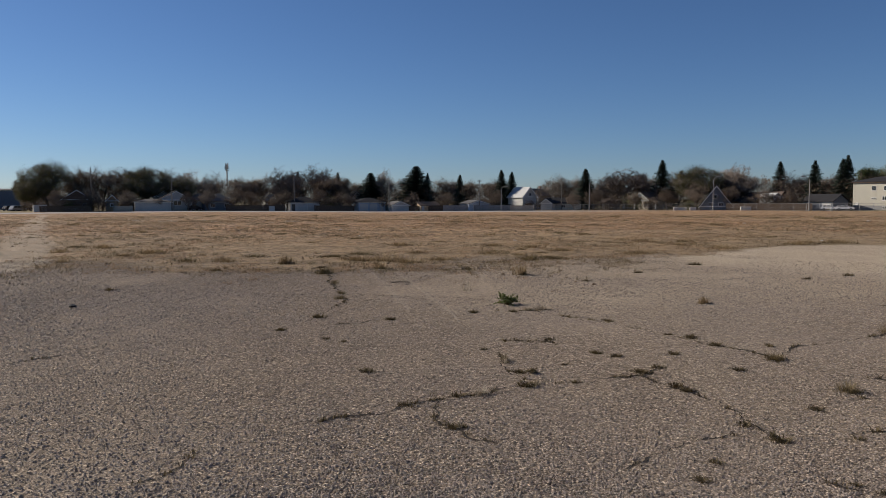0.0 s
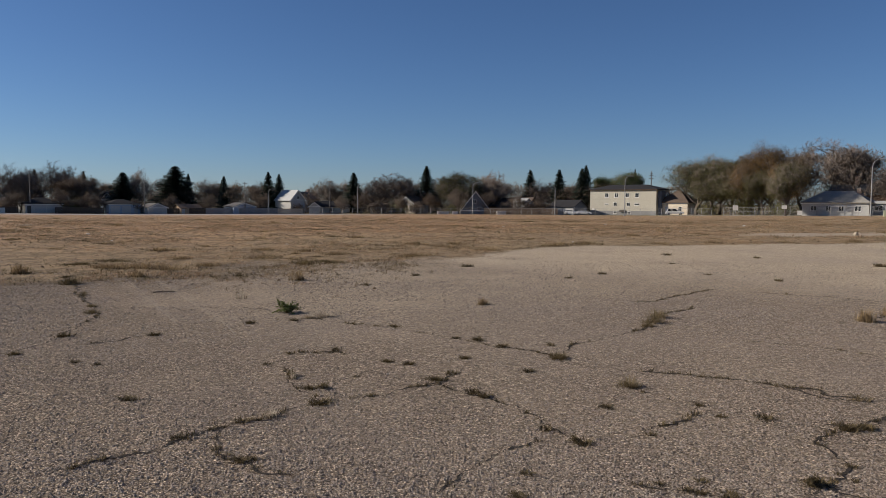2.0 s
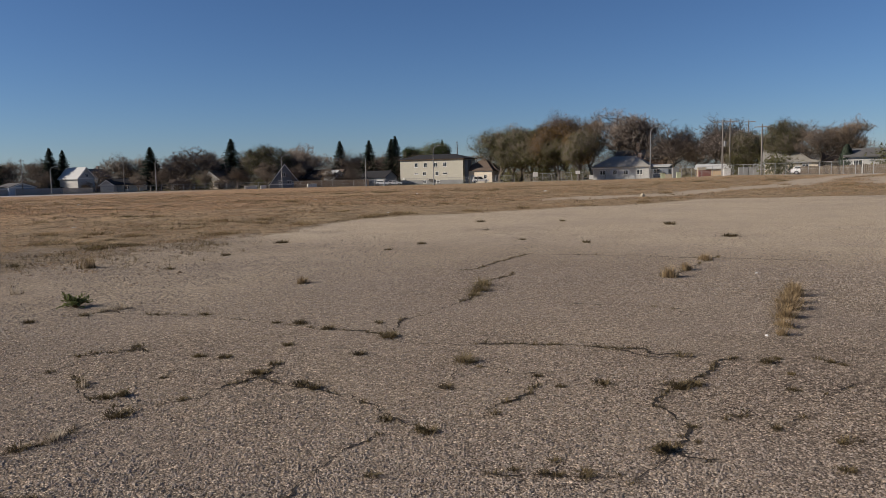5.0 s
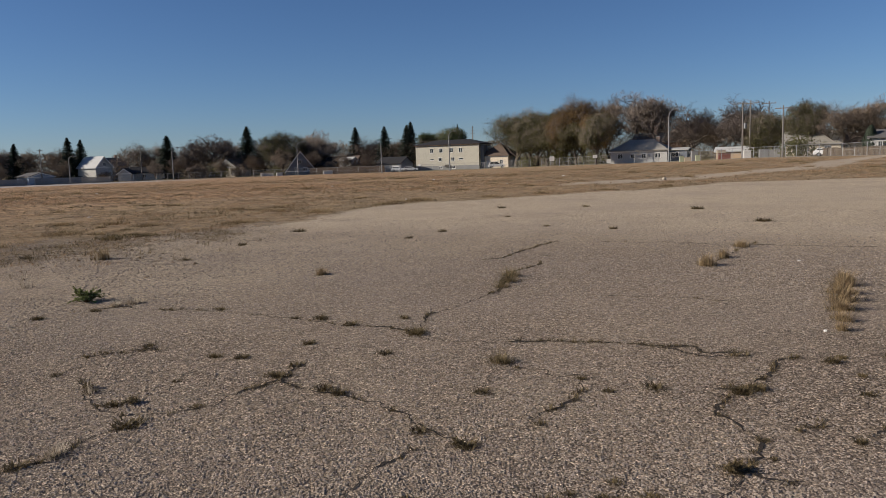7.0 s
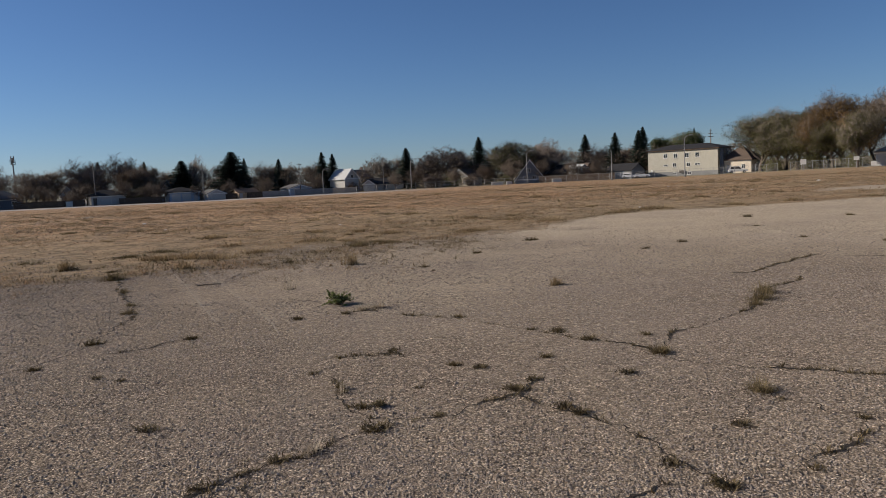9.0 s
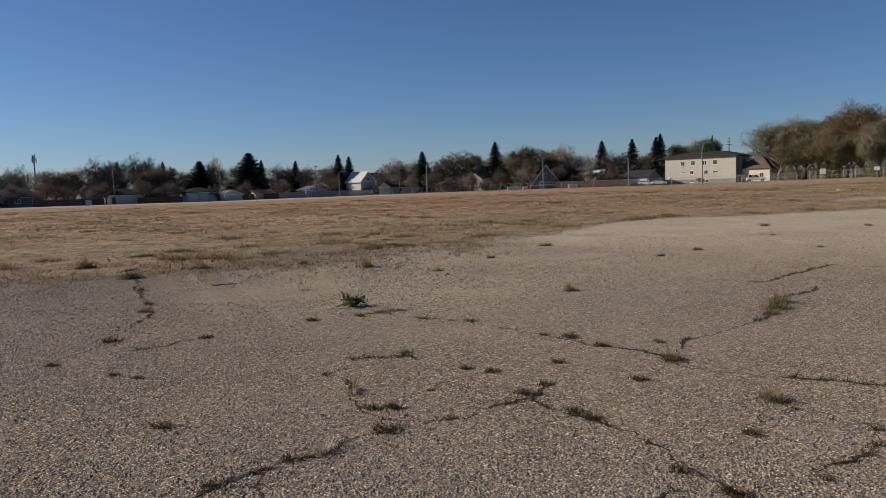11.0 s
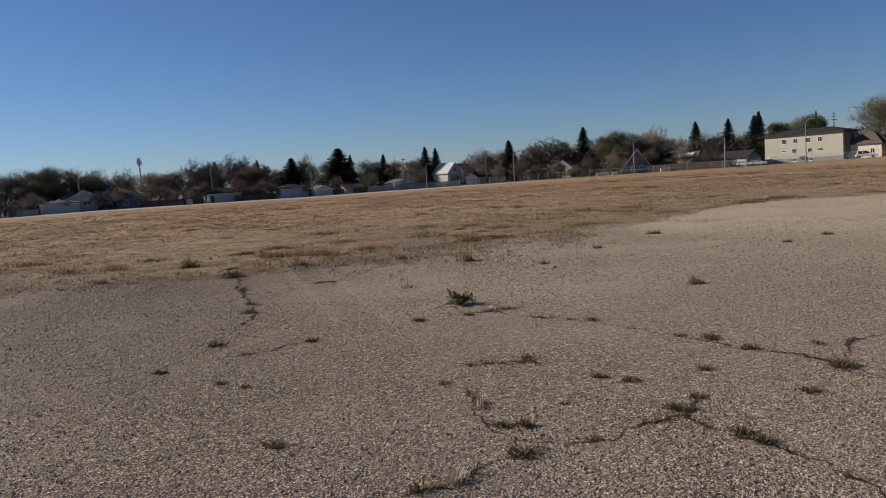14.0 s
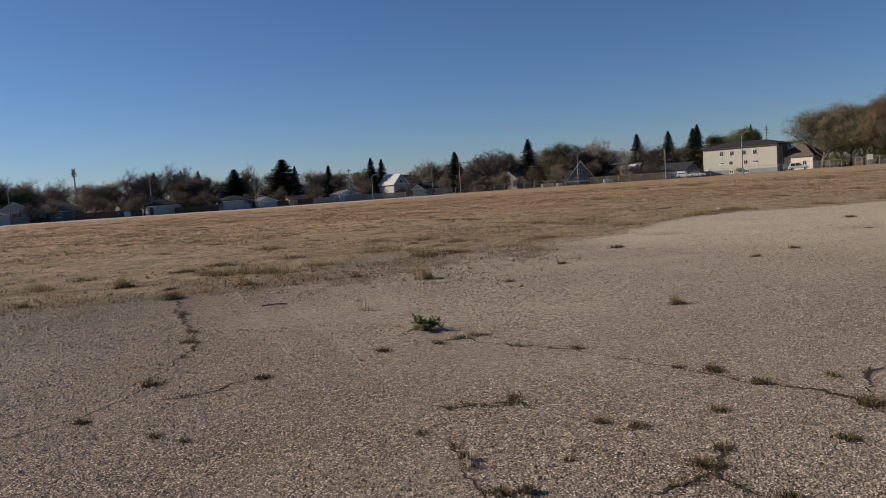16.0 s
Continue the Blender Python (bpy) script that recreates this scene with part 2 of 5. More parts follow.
def ground_z(x, y):
    x, y = np.asarray(x, float), np.asarray(y, float)
    r, az = np.hypot(x, y), np.degrees(np.arctan2(x, y))
    z = np.interp(az, AZ, LEVEL) * smooth(0, 1, (r - 15) / np.maximum(reach(az) - 15, 1)) * (np.abs(az) < 100)
    fld = smooth(-3.0, 7.0, y - field_edge(x))
    z = z + (value_noise(x, y, 1.9, 1) - 0.5) * 0.022 + (value_noise(x, y, 0.6, 2) - 0.5) * 0.008
    return z + fld * ((value_noise(x, y, 1.1, 5) - 0.35) * 0.1 + (value_noise(x, y, 0.45, 7) - 0.4) * 0.07 * (1 - smooth(35, 60, r)) + (value_noise(x, y, 7.0, 6) - 0.5) * 0.12) * (1 - smooth(150, 260, r))


def gz(x, y):
    return float(ground_z(x, y))


def place(az, d):
    return d * math.sin(radians(az)), d * math.cos(radians(az))


def build_ground():
    rr = [0.0, 0.4]
    while rr[-1] < 4200:
        rr.append(rr[-1] + max(0.07, rr[-1] * 0.016))
    aa = np.concatenate([np.arange(-42, 76, 0.33), np.arange(76, 318, 4.0)])
    R, A = np.meshgrid(np.array(rr[1:]), np.radians(aa), indexing="ij")
    X, Y = R * np.sin(A), R * np.cos(A)
    Z = ground_z(X, Y)
    nr, na = X.shape
    verts = np.stack([X.ravel(), Y.ravel(), Z.ravel()], 1)
    verts = np.vstack([[[0, 0, gz(0, 0)]], verts])
    i, j = np.meshgrid(np.arange(nr - 1), np.arange(na), indexing="ij")
    k = (j + 1) % na
    quads = np.stack([1 + i * na + j, 1 + i * na + k, 1 + (i + 1) * na + k, 1 + (i + 1) * na + j], -1).reshape(-1, 4)[:, ::-1]
    faces = quads.tolist() + [[0, 1 + (q + 1) % na, 1 + q][::-1] for q in range(na)]
    me = bpy.data.meshes.new("ground")
    me.from_pydata(verts.tolist(), [], faces)
    for name, v in zip(("field", "track", "lane", "back", "silt", "darkened", "fringe"), masks(verts[:, 0], verts[:, 1])):
        me.attributes.new(name, 'FLOAT', 'POINT').data.foreach_set("value", np.ascontiguousarray(v, dtype=np.float32))
    me.polygons.foreach_set("use_smooth", [True] * len(me.polygons))
    ob = new("ground", me)
    me.materials.append(ground_material())
    return tagged(ob, "worn stony asphalt lot giving way to a dry brown field", "ground", kind="structure")


def scale_down(n, l, c):
    return mix(n, l, 1.0, c, (0.56, 0.525, 0.5), 'MULTIPLY')


def ground_material():
    m, n, l, b = shader("lot_ground", 0.92)
    b.inputs["Specular IOR Level"].default_value = 0.2
    co = n.new("ShaderNodeTexCoord").outputs["Object"]
    def attr(name):
        a = n.new("ShaderNodeAttribute")
        a.attribute_name = name
        return a.outputs["Fac"]
    # exposed aggregate
    vo = n.new("ShaderNodeTexVoronoi")
    vo.inputs["Scale"].default_value = 72
    l.new(co, vo.inputs["Vector"])
    sp = n.new("ShaderNodeSeparateColor")
    l.new(vo.outputs["Color"], sp.inputs[0])
    peb = ramp(n, l, sp.outputs[0], [(0.0, (0.05, 0.037, 0.027)), (0.3, (0.19, 0.147, 0.108)), (0.7, (0.37, 0.295, 0.225)), (1.0, (0.76, 0.635, 0.49))])
    # colour falls off between stones to stand for the shade there
    gap = ramp(n, l, vo.outputs["Distance"], [(0.3, (1.12, 1.12, 1.12)), (0.7, (0.42, 0.39, 0.36))])
    peb = mix(n, l, 1.0, peb, gap, 'MULTIPLY')
    big, mid = noise_tex(n, l, 0.16, 6, co), noise_tex(n, l, 1.1, 5, co)
    dust = mix(n, l, mid.outputs[0], (0.34, 0.267, 0.185), (0.52, 0.42, 0.3))
    fine = noise_tex(n, l, 40, 3, co)
    dust = mix(n, l, calc(n, l, 'MULTIPLY', fine.outputs[0], 0.55), dust, (0.2, 0.16, 0.118))
    dusty = ramp(n, l, calc(n, l, 'ADD', calc(n, l, 'MULTIPLY', big.outputs[0], 0.7), calc(n, l, 'MULTIPLY', mid.outputs[0], 0.3)), [(0.38, (0.05,) * 3), (0.64, (0.62,) * 3)])
    dusty = mix(n, l, calc(n, l, 'MULTIPLY', attr("silt"), 0.9), dusty, (0.9, 0.9, 0.9))
    dust = mix(n, l, calc(n, l, 'MULTIPLY', attr("silt"), 0.7), dust, mix(n, l, mid.outputs[0], (0.46, 0.375, 0.265), (0.64, 0.53, 0.38)))
    asph = mix(n, l, dusty, peb, dust)
    asph = mix(n, l, calc(n, l, 'MULTIPLY', attr("darkened"), 0.85), asph, scale_down(n, l, asph))
    grit = noise_tex(n, l, 17.0, 5, co, 0.8)
    # shade of small hollows, put into the colour without relief
    pit_shade = noise_tex(n, l, 26.0, 2, co, 0.5)
    asph = mix(n, l, 1.0, asph, ramp(n, l, grit.outputs[0], [(0.36, (0.55, 0.53, 0.5)), (0.5, (0.95, 0.95, 0.95)), (0.63, (1.4, 1.38, 1.34))]), 'MULTIPLY')
    asph = mix(n, l, 1.0, asph, ramp(n, l, pit_shade.outputs[0], [(0.3, (0.55, 0.52, 0.5)), (0.4, (1.04, 1.04, 1.04))]), 'MULTIPLY')
    violet = ramp(n, l, noise_tex(n, l, 0.33, 4, co).outputs[0], [(0.46, (0, 0, 0)), (0.72, (0.3, 0.3, 0.3))])
    asph = mix(n, l, violet, asph, mix(n, l, fine.outputs[0], (0.14, 0.113, 0.1), (0.3, 0.247, 0.22)))
    # dry field
    fb, fm, ff = noise_tex(n, l, 0.045, 5, co), noise_tex(n, l, 0.5, 6, co), noise_tex(n, l, 3.0, 8, co, 0.72)
    fcol = ramp(n, l, fb.outputs[0], [(0.3, (0.5, 0.3, 0.16)), (0.5, (0.46, 0.288, 0.155)), (0.72, (0.41, 0.288, 0.155))])
    fcol = mix(n, l, ramp(n, l, fm.outputs[0], [(0.4, (0, 0, 0)), (0.68, (0.6,) * 3)]), fcol, (0.37, 0.27, 0.165))
    fcol = mix(n, l, ramp(n, l, ff.outputs[0], [(0.46, (0, 0, 0)), (0.6, (0.9,) * 3)]), fcol, (0.095, 0.066, 0.036))
    fcol = mix(n, l, calc(n, l, 'MULTIPLY', attr("fringe"), 0.6), fcol, mix(n, l, fm.outputs[0], (0.21, 0.162, 0.094), (0.4, 0.315, 0.195)))
    fk = noise_tex(n, l, 1.0, 9, co, 0.82)
    fcol = mix(n, l, ramp(n, l, fk.outputs[0], [(0.48, (0, 0, 0)), (0.58, (0.65,) * 3)]), fcol, (0.14, 0.095, 0.05))
    lawn = mix(n, l, fm.outputs[0], (0.12, 0.115, 0.05), (0.26, 0.2, 0.11))
    tcol = mix(n, l, fm.outputs[0], (0.37, 0.3, 0.22), (0.46, 0.385, 0.29))
    lcol = mix(n, l, fm.outputs[0], (0.27, 0.245, 0.225), (0.4, 0.37, 0.34))
    edge = calc(n, l, 'ADD', attr("field"), calc(n, l, 'MULTIPLY', calc(n, l, 'SUBTRACT', ff.outputs[0], 0.5), 1.7))
    edge = ramp(n, l, edge, [(0.3, (0, 0, 0)), (0.7, (1, 1, 1))])
    c = mix(n, l, edge, asph, fcol)
    c = mix(n, l, attr("track"), c, tcol)
    c = mix(n, l, attr("back"), c, lawn)
    c = mix(n, l, attr("lane"), c, lcol)
    l.new(c, b.inputs["Base Color"])
    h = calc(n, l, 'ADD', calc(n, l, 'MULTIPLY', vo.outputs["Distance"], -0.5), calc(n, l, 'ADD', calc(n, l, 'MULTIPLY', fine.outputs[0], 0.5), calc(n, l, 'MULTIPLY', grit.outputs[0], 1.3)))
    b1 = n.new("ShaderNodeBump")
    b1.inputs["Strength"].default_value, b1.inputs["Distance"].default_value = 1.0, 0.024
    l.new(h, b1.inputs["Height"])
    b2 = n.new("ShaderNodeBump")
    b2.inputs["Strength"].default_value, b2.inputs["Distance"].default_value = 0.9, 0.13
    l.new(calc(n, l, 'MULTIPLY', ff.outputs[0], edge), b2.inputs["Height"])
    l.new(b1.outputs[0], b2.inputs["Normal"])
    l.new(b2.outputs[0], b.inputs["Normal"])
    return m


ground = build_ground()

# ---- mesh helpers
def mesh_of(name, verts, faces, material, flat=True):
    me = bpy.data.meshes.new(name)
    me.from_pydata([tuple(v) for v in verts], [], faces)
    me.materials.append(material)
    if not flat:
        me.polygons.foreach_set("use_smooth", [True] * len(me.polygons))
    return me


def thing(name, x, y, turn=0.0, z=None):
    ob = new(name)
    ob.empty_display_size = 0.3
    ob.matrix_basis = pose(x, y, gz(x, y) if z is None else z, 0, 0, turn)
    return ob


def part(name, bm, material, parent, label=""):
    me = bpy.data.meshes.new(name)
    bm.to_mesh(me)
    bm.free()
    me.materials.append(material)
    ob = new(name, me)
    ob.parent = parent
    return tagged(ob, label)


def put(name, me, parent, label="", m=None):
    ob = new(name, me)
    ob.parent = parent
    if m is not None:
        ob.matrix_basis = m
    return tagged(ob, label)


def box(x0, x1, y0, y1, z0, z1, bm=None, bevel=0.0):
    bm = bm or bmesh.new()
    vs = [bm.verts.new((x, y, z)) for z in (z0, z1) for x, y in ((x0, y0), (x1, y0), (x1, y1), (x0, y1))]
    fs = [bm.faces.new([vs[i] for i in f]) for f in ((3, 2, 1, 0), (4, 5, 6, 7), (0, 1, 5, 4), (1, 2, 6, 5), (2, 3, 7, 6), (3, 0, 4, 7))]
    if bevel:
        es = {e for f in fs for e in f.edges}
        bmesh.ops.bevel(bm, geom=list(es), offset=bevel, segments=1, affect='EDGES')
    return bm


def tube(points, radii, sides=6, bm=None):
    """A round tapering bar along the points."""
    bm = bm or bmesh.new()
    rings = []
    for i, p in enumerate(points):
        p = Vector(p)
        d = (Vector(points[min(i + 1, len(points) - 1)]) - Vector(points[max(i - 1, 0)])).normalized()
        a = d.orthogonal().normalized()
        c = d.cross(a)
        rings.append([bm.verts.new(p + (a * math.cos(t) + c * math.sin(t)) * radii[i]) for t in (2 * math.pi * k / sides for k in range(sides))])
    for r0, r1 in zip(rings, rings[1:]):
        for k in range(sides):
            bm.faces.new((r0[k], r0[(k + 1) % sides], r1[(k + 1) % sides], r1[k]))
    bm.faces.new(rings[0][::-1])
    bm.faces.new(rings[-1])
    return bm


def prism(profile, y0, y1, bm=None):
    """A profile in x and z, drawn out along y."""
    bm = bm or bmesh.new()
    a = [bm.verts.new((x, y0, z)) for x, z in profile]
    c = [bm.verts.new((x, y1, z)) for x, z in profile]
    k = len(profile)
    bm.faces.new(a)
    bm.faces.new(c[::-1])
    for i in range(k):
        bm.faces.new((a[i], c[i], c[(i + 1) % k], a[(i + 1) % k]))
    return bm

# ---- buildings
def window(parent, u, z, w, h, y, side="front"):
    """A framed window, set in the face at y; side 'right' turns it into the gable on +x."""
    m = pose(u, y, z) if side == "front" else pose(y, u, z, 0, 0, 90)
    win = part("window", box(-w / 2, w / 2, -0.03, 0.05, -h / 2, h / 2), M_FRAME, parent, "white framed window")
    win.matrix_basis = m
    part("pane", box(-w / 2 + 0.09, -0.04, -0.045, -0.032, -h / 2 + 0.09, h / 2 - 0.09), M_WIN, win, "dark glass pane")
    part("pane", box(0.04, w / 2 - 0.09, -0.045, -0.032, -h / 2 + 0.09, h / 2 - 0.09), M_WIN, win, "dark glass pane")
    part("sill", box(-w / 2 - 0.05, w / 2 + 0.05, -0.1, -0.03, -h / 2 - 0.06, -h / 2), M_FRAME, win)
    return win


def roof_mesh(w, d, wall, rise, kind, over=0.4, t=0.16):
    bm = bmesh.new()
    if kind == "hip":
        x, y, r = w / 2 + over, d / 2 + over, max(w / 2 - d / 2, 0.3)
        lo = [bm.verts.new((a, c, wall)) for a, c in ((-x, -y), (x, -y), (x, y), (-x, y))]
        up = [bm.verts.new((a, c, wall + t)) for a, c in ((-x, -y), (x, -y), (x, y), (-x, y))]
        r0, r1 = bm.verts.new((-r, 0, wall + rise)), bm.verts.new((r, 0, wall + rise))
        bm.faces.new(lo[::-1])
        for i in range(4):
            bm.faces.new((lo[i], lo[(i + 1) % 4], up[(i + 1) % 4], up[i]))
        for f in ((up[0], up[1], r1, r0), (up[1], up[2], r1), (up[2], up[3], r0, r1), (up[3], up[0], r0)):
            bm.faces.new(f)
        return bm
    span, run = (d, w) if kind == "x" else (w, d)
    s = rise / (span / 2)
    e = span / 2 + over
    prof = [(-e, wall - s * over), (0, wall + rise), (e, wall - s * over), (e, wall - s * over + t), (0, wall + rise + t), (-e, wall - s * over + t)]
    prism(prof, -run / 2 - over, run / 2 + over, bm)
    if kind == "x":
        bmesh.ops.rotate(bm, verts=bm.verts, matrix=Matrix.Rotation(radians(90), 3, 'Z'))
    bmesh.ops.recalc_face_normals(bm, faces=bm.faces)
    return bm


def house(label, az, d_out, turn, w, d, wall, rise, kind="x", siding="white", roof="dark", wins=(), doors=(), chimney=None, name="house", side_wins=(), base=0.0):
    x, y = place(az, d_out)
    ob = tagged(thing(name, x, y, turn), label, "house" if name == "house" else name.replace("_", " "))
    bm = box(-w / 2, w / 2, -d / 2, d / 2, base - 0.4, wall)
    if kind in ("x", "y"):
        if kind == "y":
            prism([(-w / 2, wall), (0, wall + rise - 0.02), (w / 2, wall)], -d / 2 + 0.001, d / 2 - 0.001, bm)
        else:
            g = prism([(-d / 2, wall), (0, wall + rise - 0.02), (d / 2, wall)], -w / 2 + 0.001, w / 2 - 0.001)
            bmesh.ops.rotate(g, verts=g.verts, matrix=Matrix.Rotation(radians(90), 3, 'Z'))
            tmp = bpy.data.meshes.new("gable")
            g.to_mesh(tmp)
            g.free()
            bm.from_mesh(tmp)
    bmesh.ops.recalc_face_normals(bm, faces=bm.faces)
    part("wall", bm, M_SIDING[siding], ob)
    if base:
        part("foundation", box(-w / 2 - 0.04, w / 2 + 0.04, -d / 2 - 0.04, d / 2 + 0.04, -1.0, base), M_BLOCK, ob, "painted block foundation")
    part("roof", roof_mesh(w, d, wall, rise, kind), M_ROOF[roof], ob, roof + " roof")
    part("fascia", box(-w / 2 - 0.3, w / 2 + 0.3, -d / 2 - 0.06, -d / 2 - 0.003, wall - 0.22, wall - 0.03), M_FRAME, ob, "white trim board")
    if kind == "y":
        sl = math.atan2(rise, w / 2)
        ln = (w / 2 + 0.4) / math.cos(sl)
        for sd in (-1, 1):
            bb = part("bargeboard", box(0, ln, -0.05, 0.05, -0.2, -0.01), M_FRAME, ob, "white gable trim")
            bb.matrix_basis = Matrix.Translation((0, -d / 2 - 0.42, wall + rise + 0.02)) @ (Matrix.Rotation(sl, 4, 'Y') if sd > 0 else Matrix.Rotation(math.pi, 4, 'Z') @ Matrix.Rotation(sl, 4, 'Y'))
    for u, z, ww, hh in wins:
        window(ob, u, z, ww, hh, -d / 2)
    for u, z, ww, hh in side_wins:
        window(ob, u, z, ww, hh, w / 2, "right")
    for u, ww, hh, pale in doors:
        dr = part("door", box(u - ww / 2, u + ww / 2, -d / 2 - 0.05, -d / 2 + 0.04, base, base + hh), M_DOOR if pale else M_DARKDOOR, ob, "pale panelled door" if pale else "dark door")
        for k in range(1, 4):
            part("panel", box(u - ww / 2 + 0.12, u + ww / 2 - 0.12, -d / 2 - 0.07, -d / 2 - 0.052, base + hh * (k - 1) / 3.2 + 0.12, base + hh * k / 3.2), M_DOOR if pale else M_DARKDOOR, dr)
    if chimney:
        cx, ch = chimney
        ck = part("chimney", box(cx - 0.35, cx + 0.35, -0.35, 0.35, wall, wall + ch), M_BRICK, ob, "brick chimney")
        part("cap", box(cx - 0.42, cx + 0.42, -0.42, 0.42, wall + ch, wall + ch + 0.12), M_BLOCK, ck)
    return ob


# the long beige apartment block
apt = tagged(thing("apartment_building", 110.3, 187.9, -55.0, -1.35), "long beige two-storey apartment block with a dark hipped roof", "building")
AW, AD, AH = 19.9, 9.0, 6.9
part("wall", box(-AW / 2, AW / 2, -AD / 2, AD / 2, 1.0, AH), M_SIDING["beige"], apt)
part("foundation", box(-AW / 2 - 0.05, AW / 2 + 0.05, -AD / 2 - 0.05, AD / 2 + 0.05, -1.0, 1.0), M_BLOCK, apt, "grey painted block foundation")
part("roof", roof_mesh(AW, AD, AH, 1.5, "hip", 0.5), M_ROOF["dark"], apt, "dark shingled hipped roof")
part("soffit", box(-AW / 2 - 0.48, AW / 2 + 0.48, -AD / 2 - 0.48, AD / 2 + 0.48, AH - 0.08, AH - 0.004), M_SIDING["brown"], apt)
for u in (5.2, 8.15, 11.4, 14.3):
    window(apt, u - AW / 2, 5.35, 1.15, 1.3, -AD / 2)
for u, w, h in ((5.2, 1.3, 0.45), (7.8, 1.1, 1.1), (11.8, 1.1, 1.1), (14.35, 1.5, 0.6)):
    window(apt, u - AW / 2, 2.85, w, h, -AD / 2)
for u in (7.9, 12.1):
    window(apt, u - AW / 2, 0.5, 1.1, 0.75, -AD / 2 - 0.05)
for u in (0.6, 2.9):
    window(apt, u, 5.3, 1.4, 1.5, AW / 2, "right")
    window(apt, u, 2.7, 1.4, 1.5, AW / 2, "right")
part("side_porch", box(AW / 2 + 0.01, AW / 2 + 2.2, 0.6, 3.6, -0.8, 2.6), M_SIDING["slate"], apt, "dark side porch")
# the bay's dark siding stands in for shade on this end wall
part("side_bay", box(AW / 2 + 0.01, AW / 2 + 1.0, -3.4, -0.6, -0.8, AH - 0.3), M_SIDING["slate"], apt, "side bay in slate siding, dark for the shaded end")
part("vent", tube([(1.1 - AW / 2, -AD / 2 - 0.12, 1.35), (1.1 - AW / 2, -AD / 2, 1.35)], [0.4, 0.4], 10), M_FRAME, apt, "round pale wall vent")
part("air_conditioner", box(-0.6, 0.9, -AD / 2 - 0.5, -AD / 2 - 0.06, 0.65, 1.3, None, 0.05), M_DARKDOOR, apt, "dark wall unit")

# houses and garages along the far lane
house("distant grey-blue flat warehouse behind trees", -32.2, 300, 26, 34, 16, 6.6, 0.5, "x", "slate", "grey", name="warehouse")
house("dark brown house with a low gabled roof", -27.9, 236, 27, 8, 8, 3.4, 2.6, "y", "brown", "brown", [(-2, 1.7, 1, 1.1), (2, 1.7, 1, 1.1)])
house("small tan gabled house", -25.7, 232, 27, 3.2, 6, 3.0, 1.6, "y", "tan", "brown", [(0, 1.7, 0.9, 1)])
house("low white garage wing with a grey roof", -23.0, 222, 27, 9.4, 6.5, 2.5, 0.9, "hip", "white", "grey", [], [(-3.4, 1.0, 2.0, True)], name="garage")
house("white gabled house with a dark roof", -21.5, 228, 27, 8.6, 9, 3.3, 2.3, "y", "white", "dark", [(0.3, 2.2, 2.2, 1.3)], [(-3.2, 0.95, 2.0, False)])
house("white house with a grey gabled roof behind a garage", -22.0, 240, 27, 8, 9, 4.2, 2.4, "y", "white", "grey")
house("low house with a grey hipped roof", -19.8, 236, 27, 8, 8, 2.8, 2.2, "hip", "cream", "grey", [(-2, 1.6, 1.2, 1.1), (1.5, 1.6, 1.2, 1.1)])
house("low bungalow with a grey hipped roof", -18.5, 230, 27, 8.5, 8, 2.6, 2.4, "hip", "slate", "grey", [(-2, 1.5, 1.3, 1.1), (2, 1.5, 1.3, 1.1)])
house("small white gabled house behind a board fence", -14.8, 246, 27, 3.4, 6, 3.6, 2.0, "y", "white", "dark", [(0, 2.9, 0.8, 0.9)])
house("white house half hidden by trees", -13.4, 250, 27, 9, 8, 3.6, 2.6, "x", "white", "grey", [(-2.6, 2.2, 1.1, 1.2), (2.4, 2.2, 1.1, 1.2)])
house("white double garage with a dark roof", -12.3, 228, 27, 9.0, 7, 2.5, 1.7, "hip", "white", "dark", [], [(-0.9, 2.7, 2.1, True), (2.1, 2.7, 2.1, True), (-3.6, 0.95, 2.0, False)], name="garage")
house("white triple garage coloured blue-grey for shade, with a dark hipped roof", -7.3, 229, 27, 8.6, 7, 2.7, 1.4, "hip", "blue", "dark", [], [(-2.6, 2.5, 2.2, True), (0.4, 2.5, 2.2, True), (3.1, 1.0, 2.0, True)], name="garage")
house("pale gabled shed beside the lane", -5.1, 228, 27, 5.4, 6, 1.9, 1.1, "y", "white", "grey", [], [(0, 2.4, 1.8, True)], name="shed")
house("white gabled house showing above the fences", -8.4, 250, 27, 3.4, 6, 4.0, 2.4, "y", "white", "dark", [(0, 3.2, 0.9, 1)])
house("tan shed with a white front", -2.8, 229, 27, 6, 5, 1.7, 1.0, "x", "tan", "brown", [], [(-2.3, 0.9, 1.8, True)], name="shed")
house("shed with walls coloured blue-grey for shade and a shallow roof", 0.9, 229, 27, 6.8, 6, 2.2, 1.0, "y", "blue", "grey", [], [(-0.8, 2.3, 1.9, True)], name="shed")
house("white house with a pale metal roof and a darker gable end", 4.6, 240, 34, 5.6, 7.6, 4.3, 2.9, "y", "white", "pale", [(0.2, 4.9, 0.9, 1.1), (-1.2, 1.5, 1.0, 1.1)])
house("small dark house with a grey roof", 5.8, 262, 40, 6, 7, 4.6, 2.4, "x", "slate", "grey", chimney=(1, 3.4))
house("small white gabled garage", 6.6, 232, -24, 3.6, 4.0, 2.3, 1.3, "y", "white", "dark", [], [(0.1, 2.3, 1.9, True)], name="garage")
house("low house with a long dark roof", 8.0, 240, -8, 9, 7, 2.2, 1.6, "x", "cream", "dark", [(-1, 1.2, 1.2, 1)])
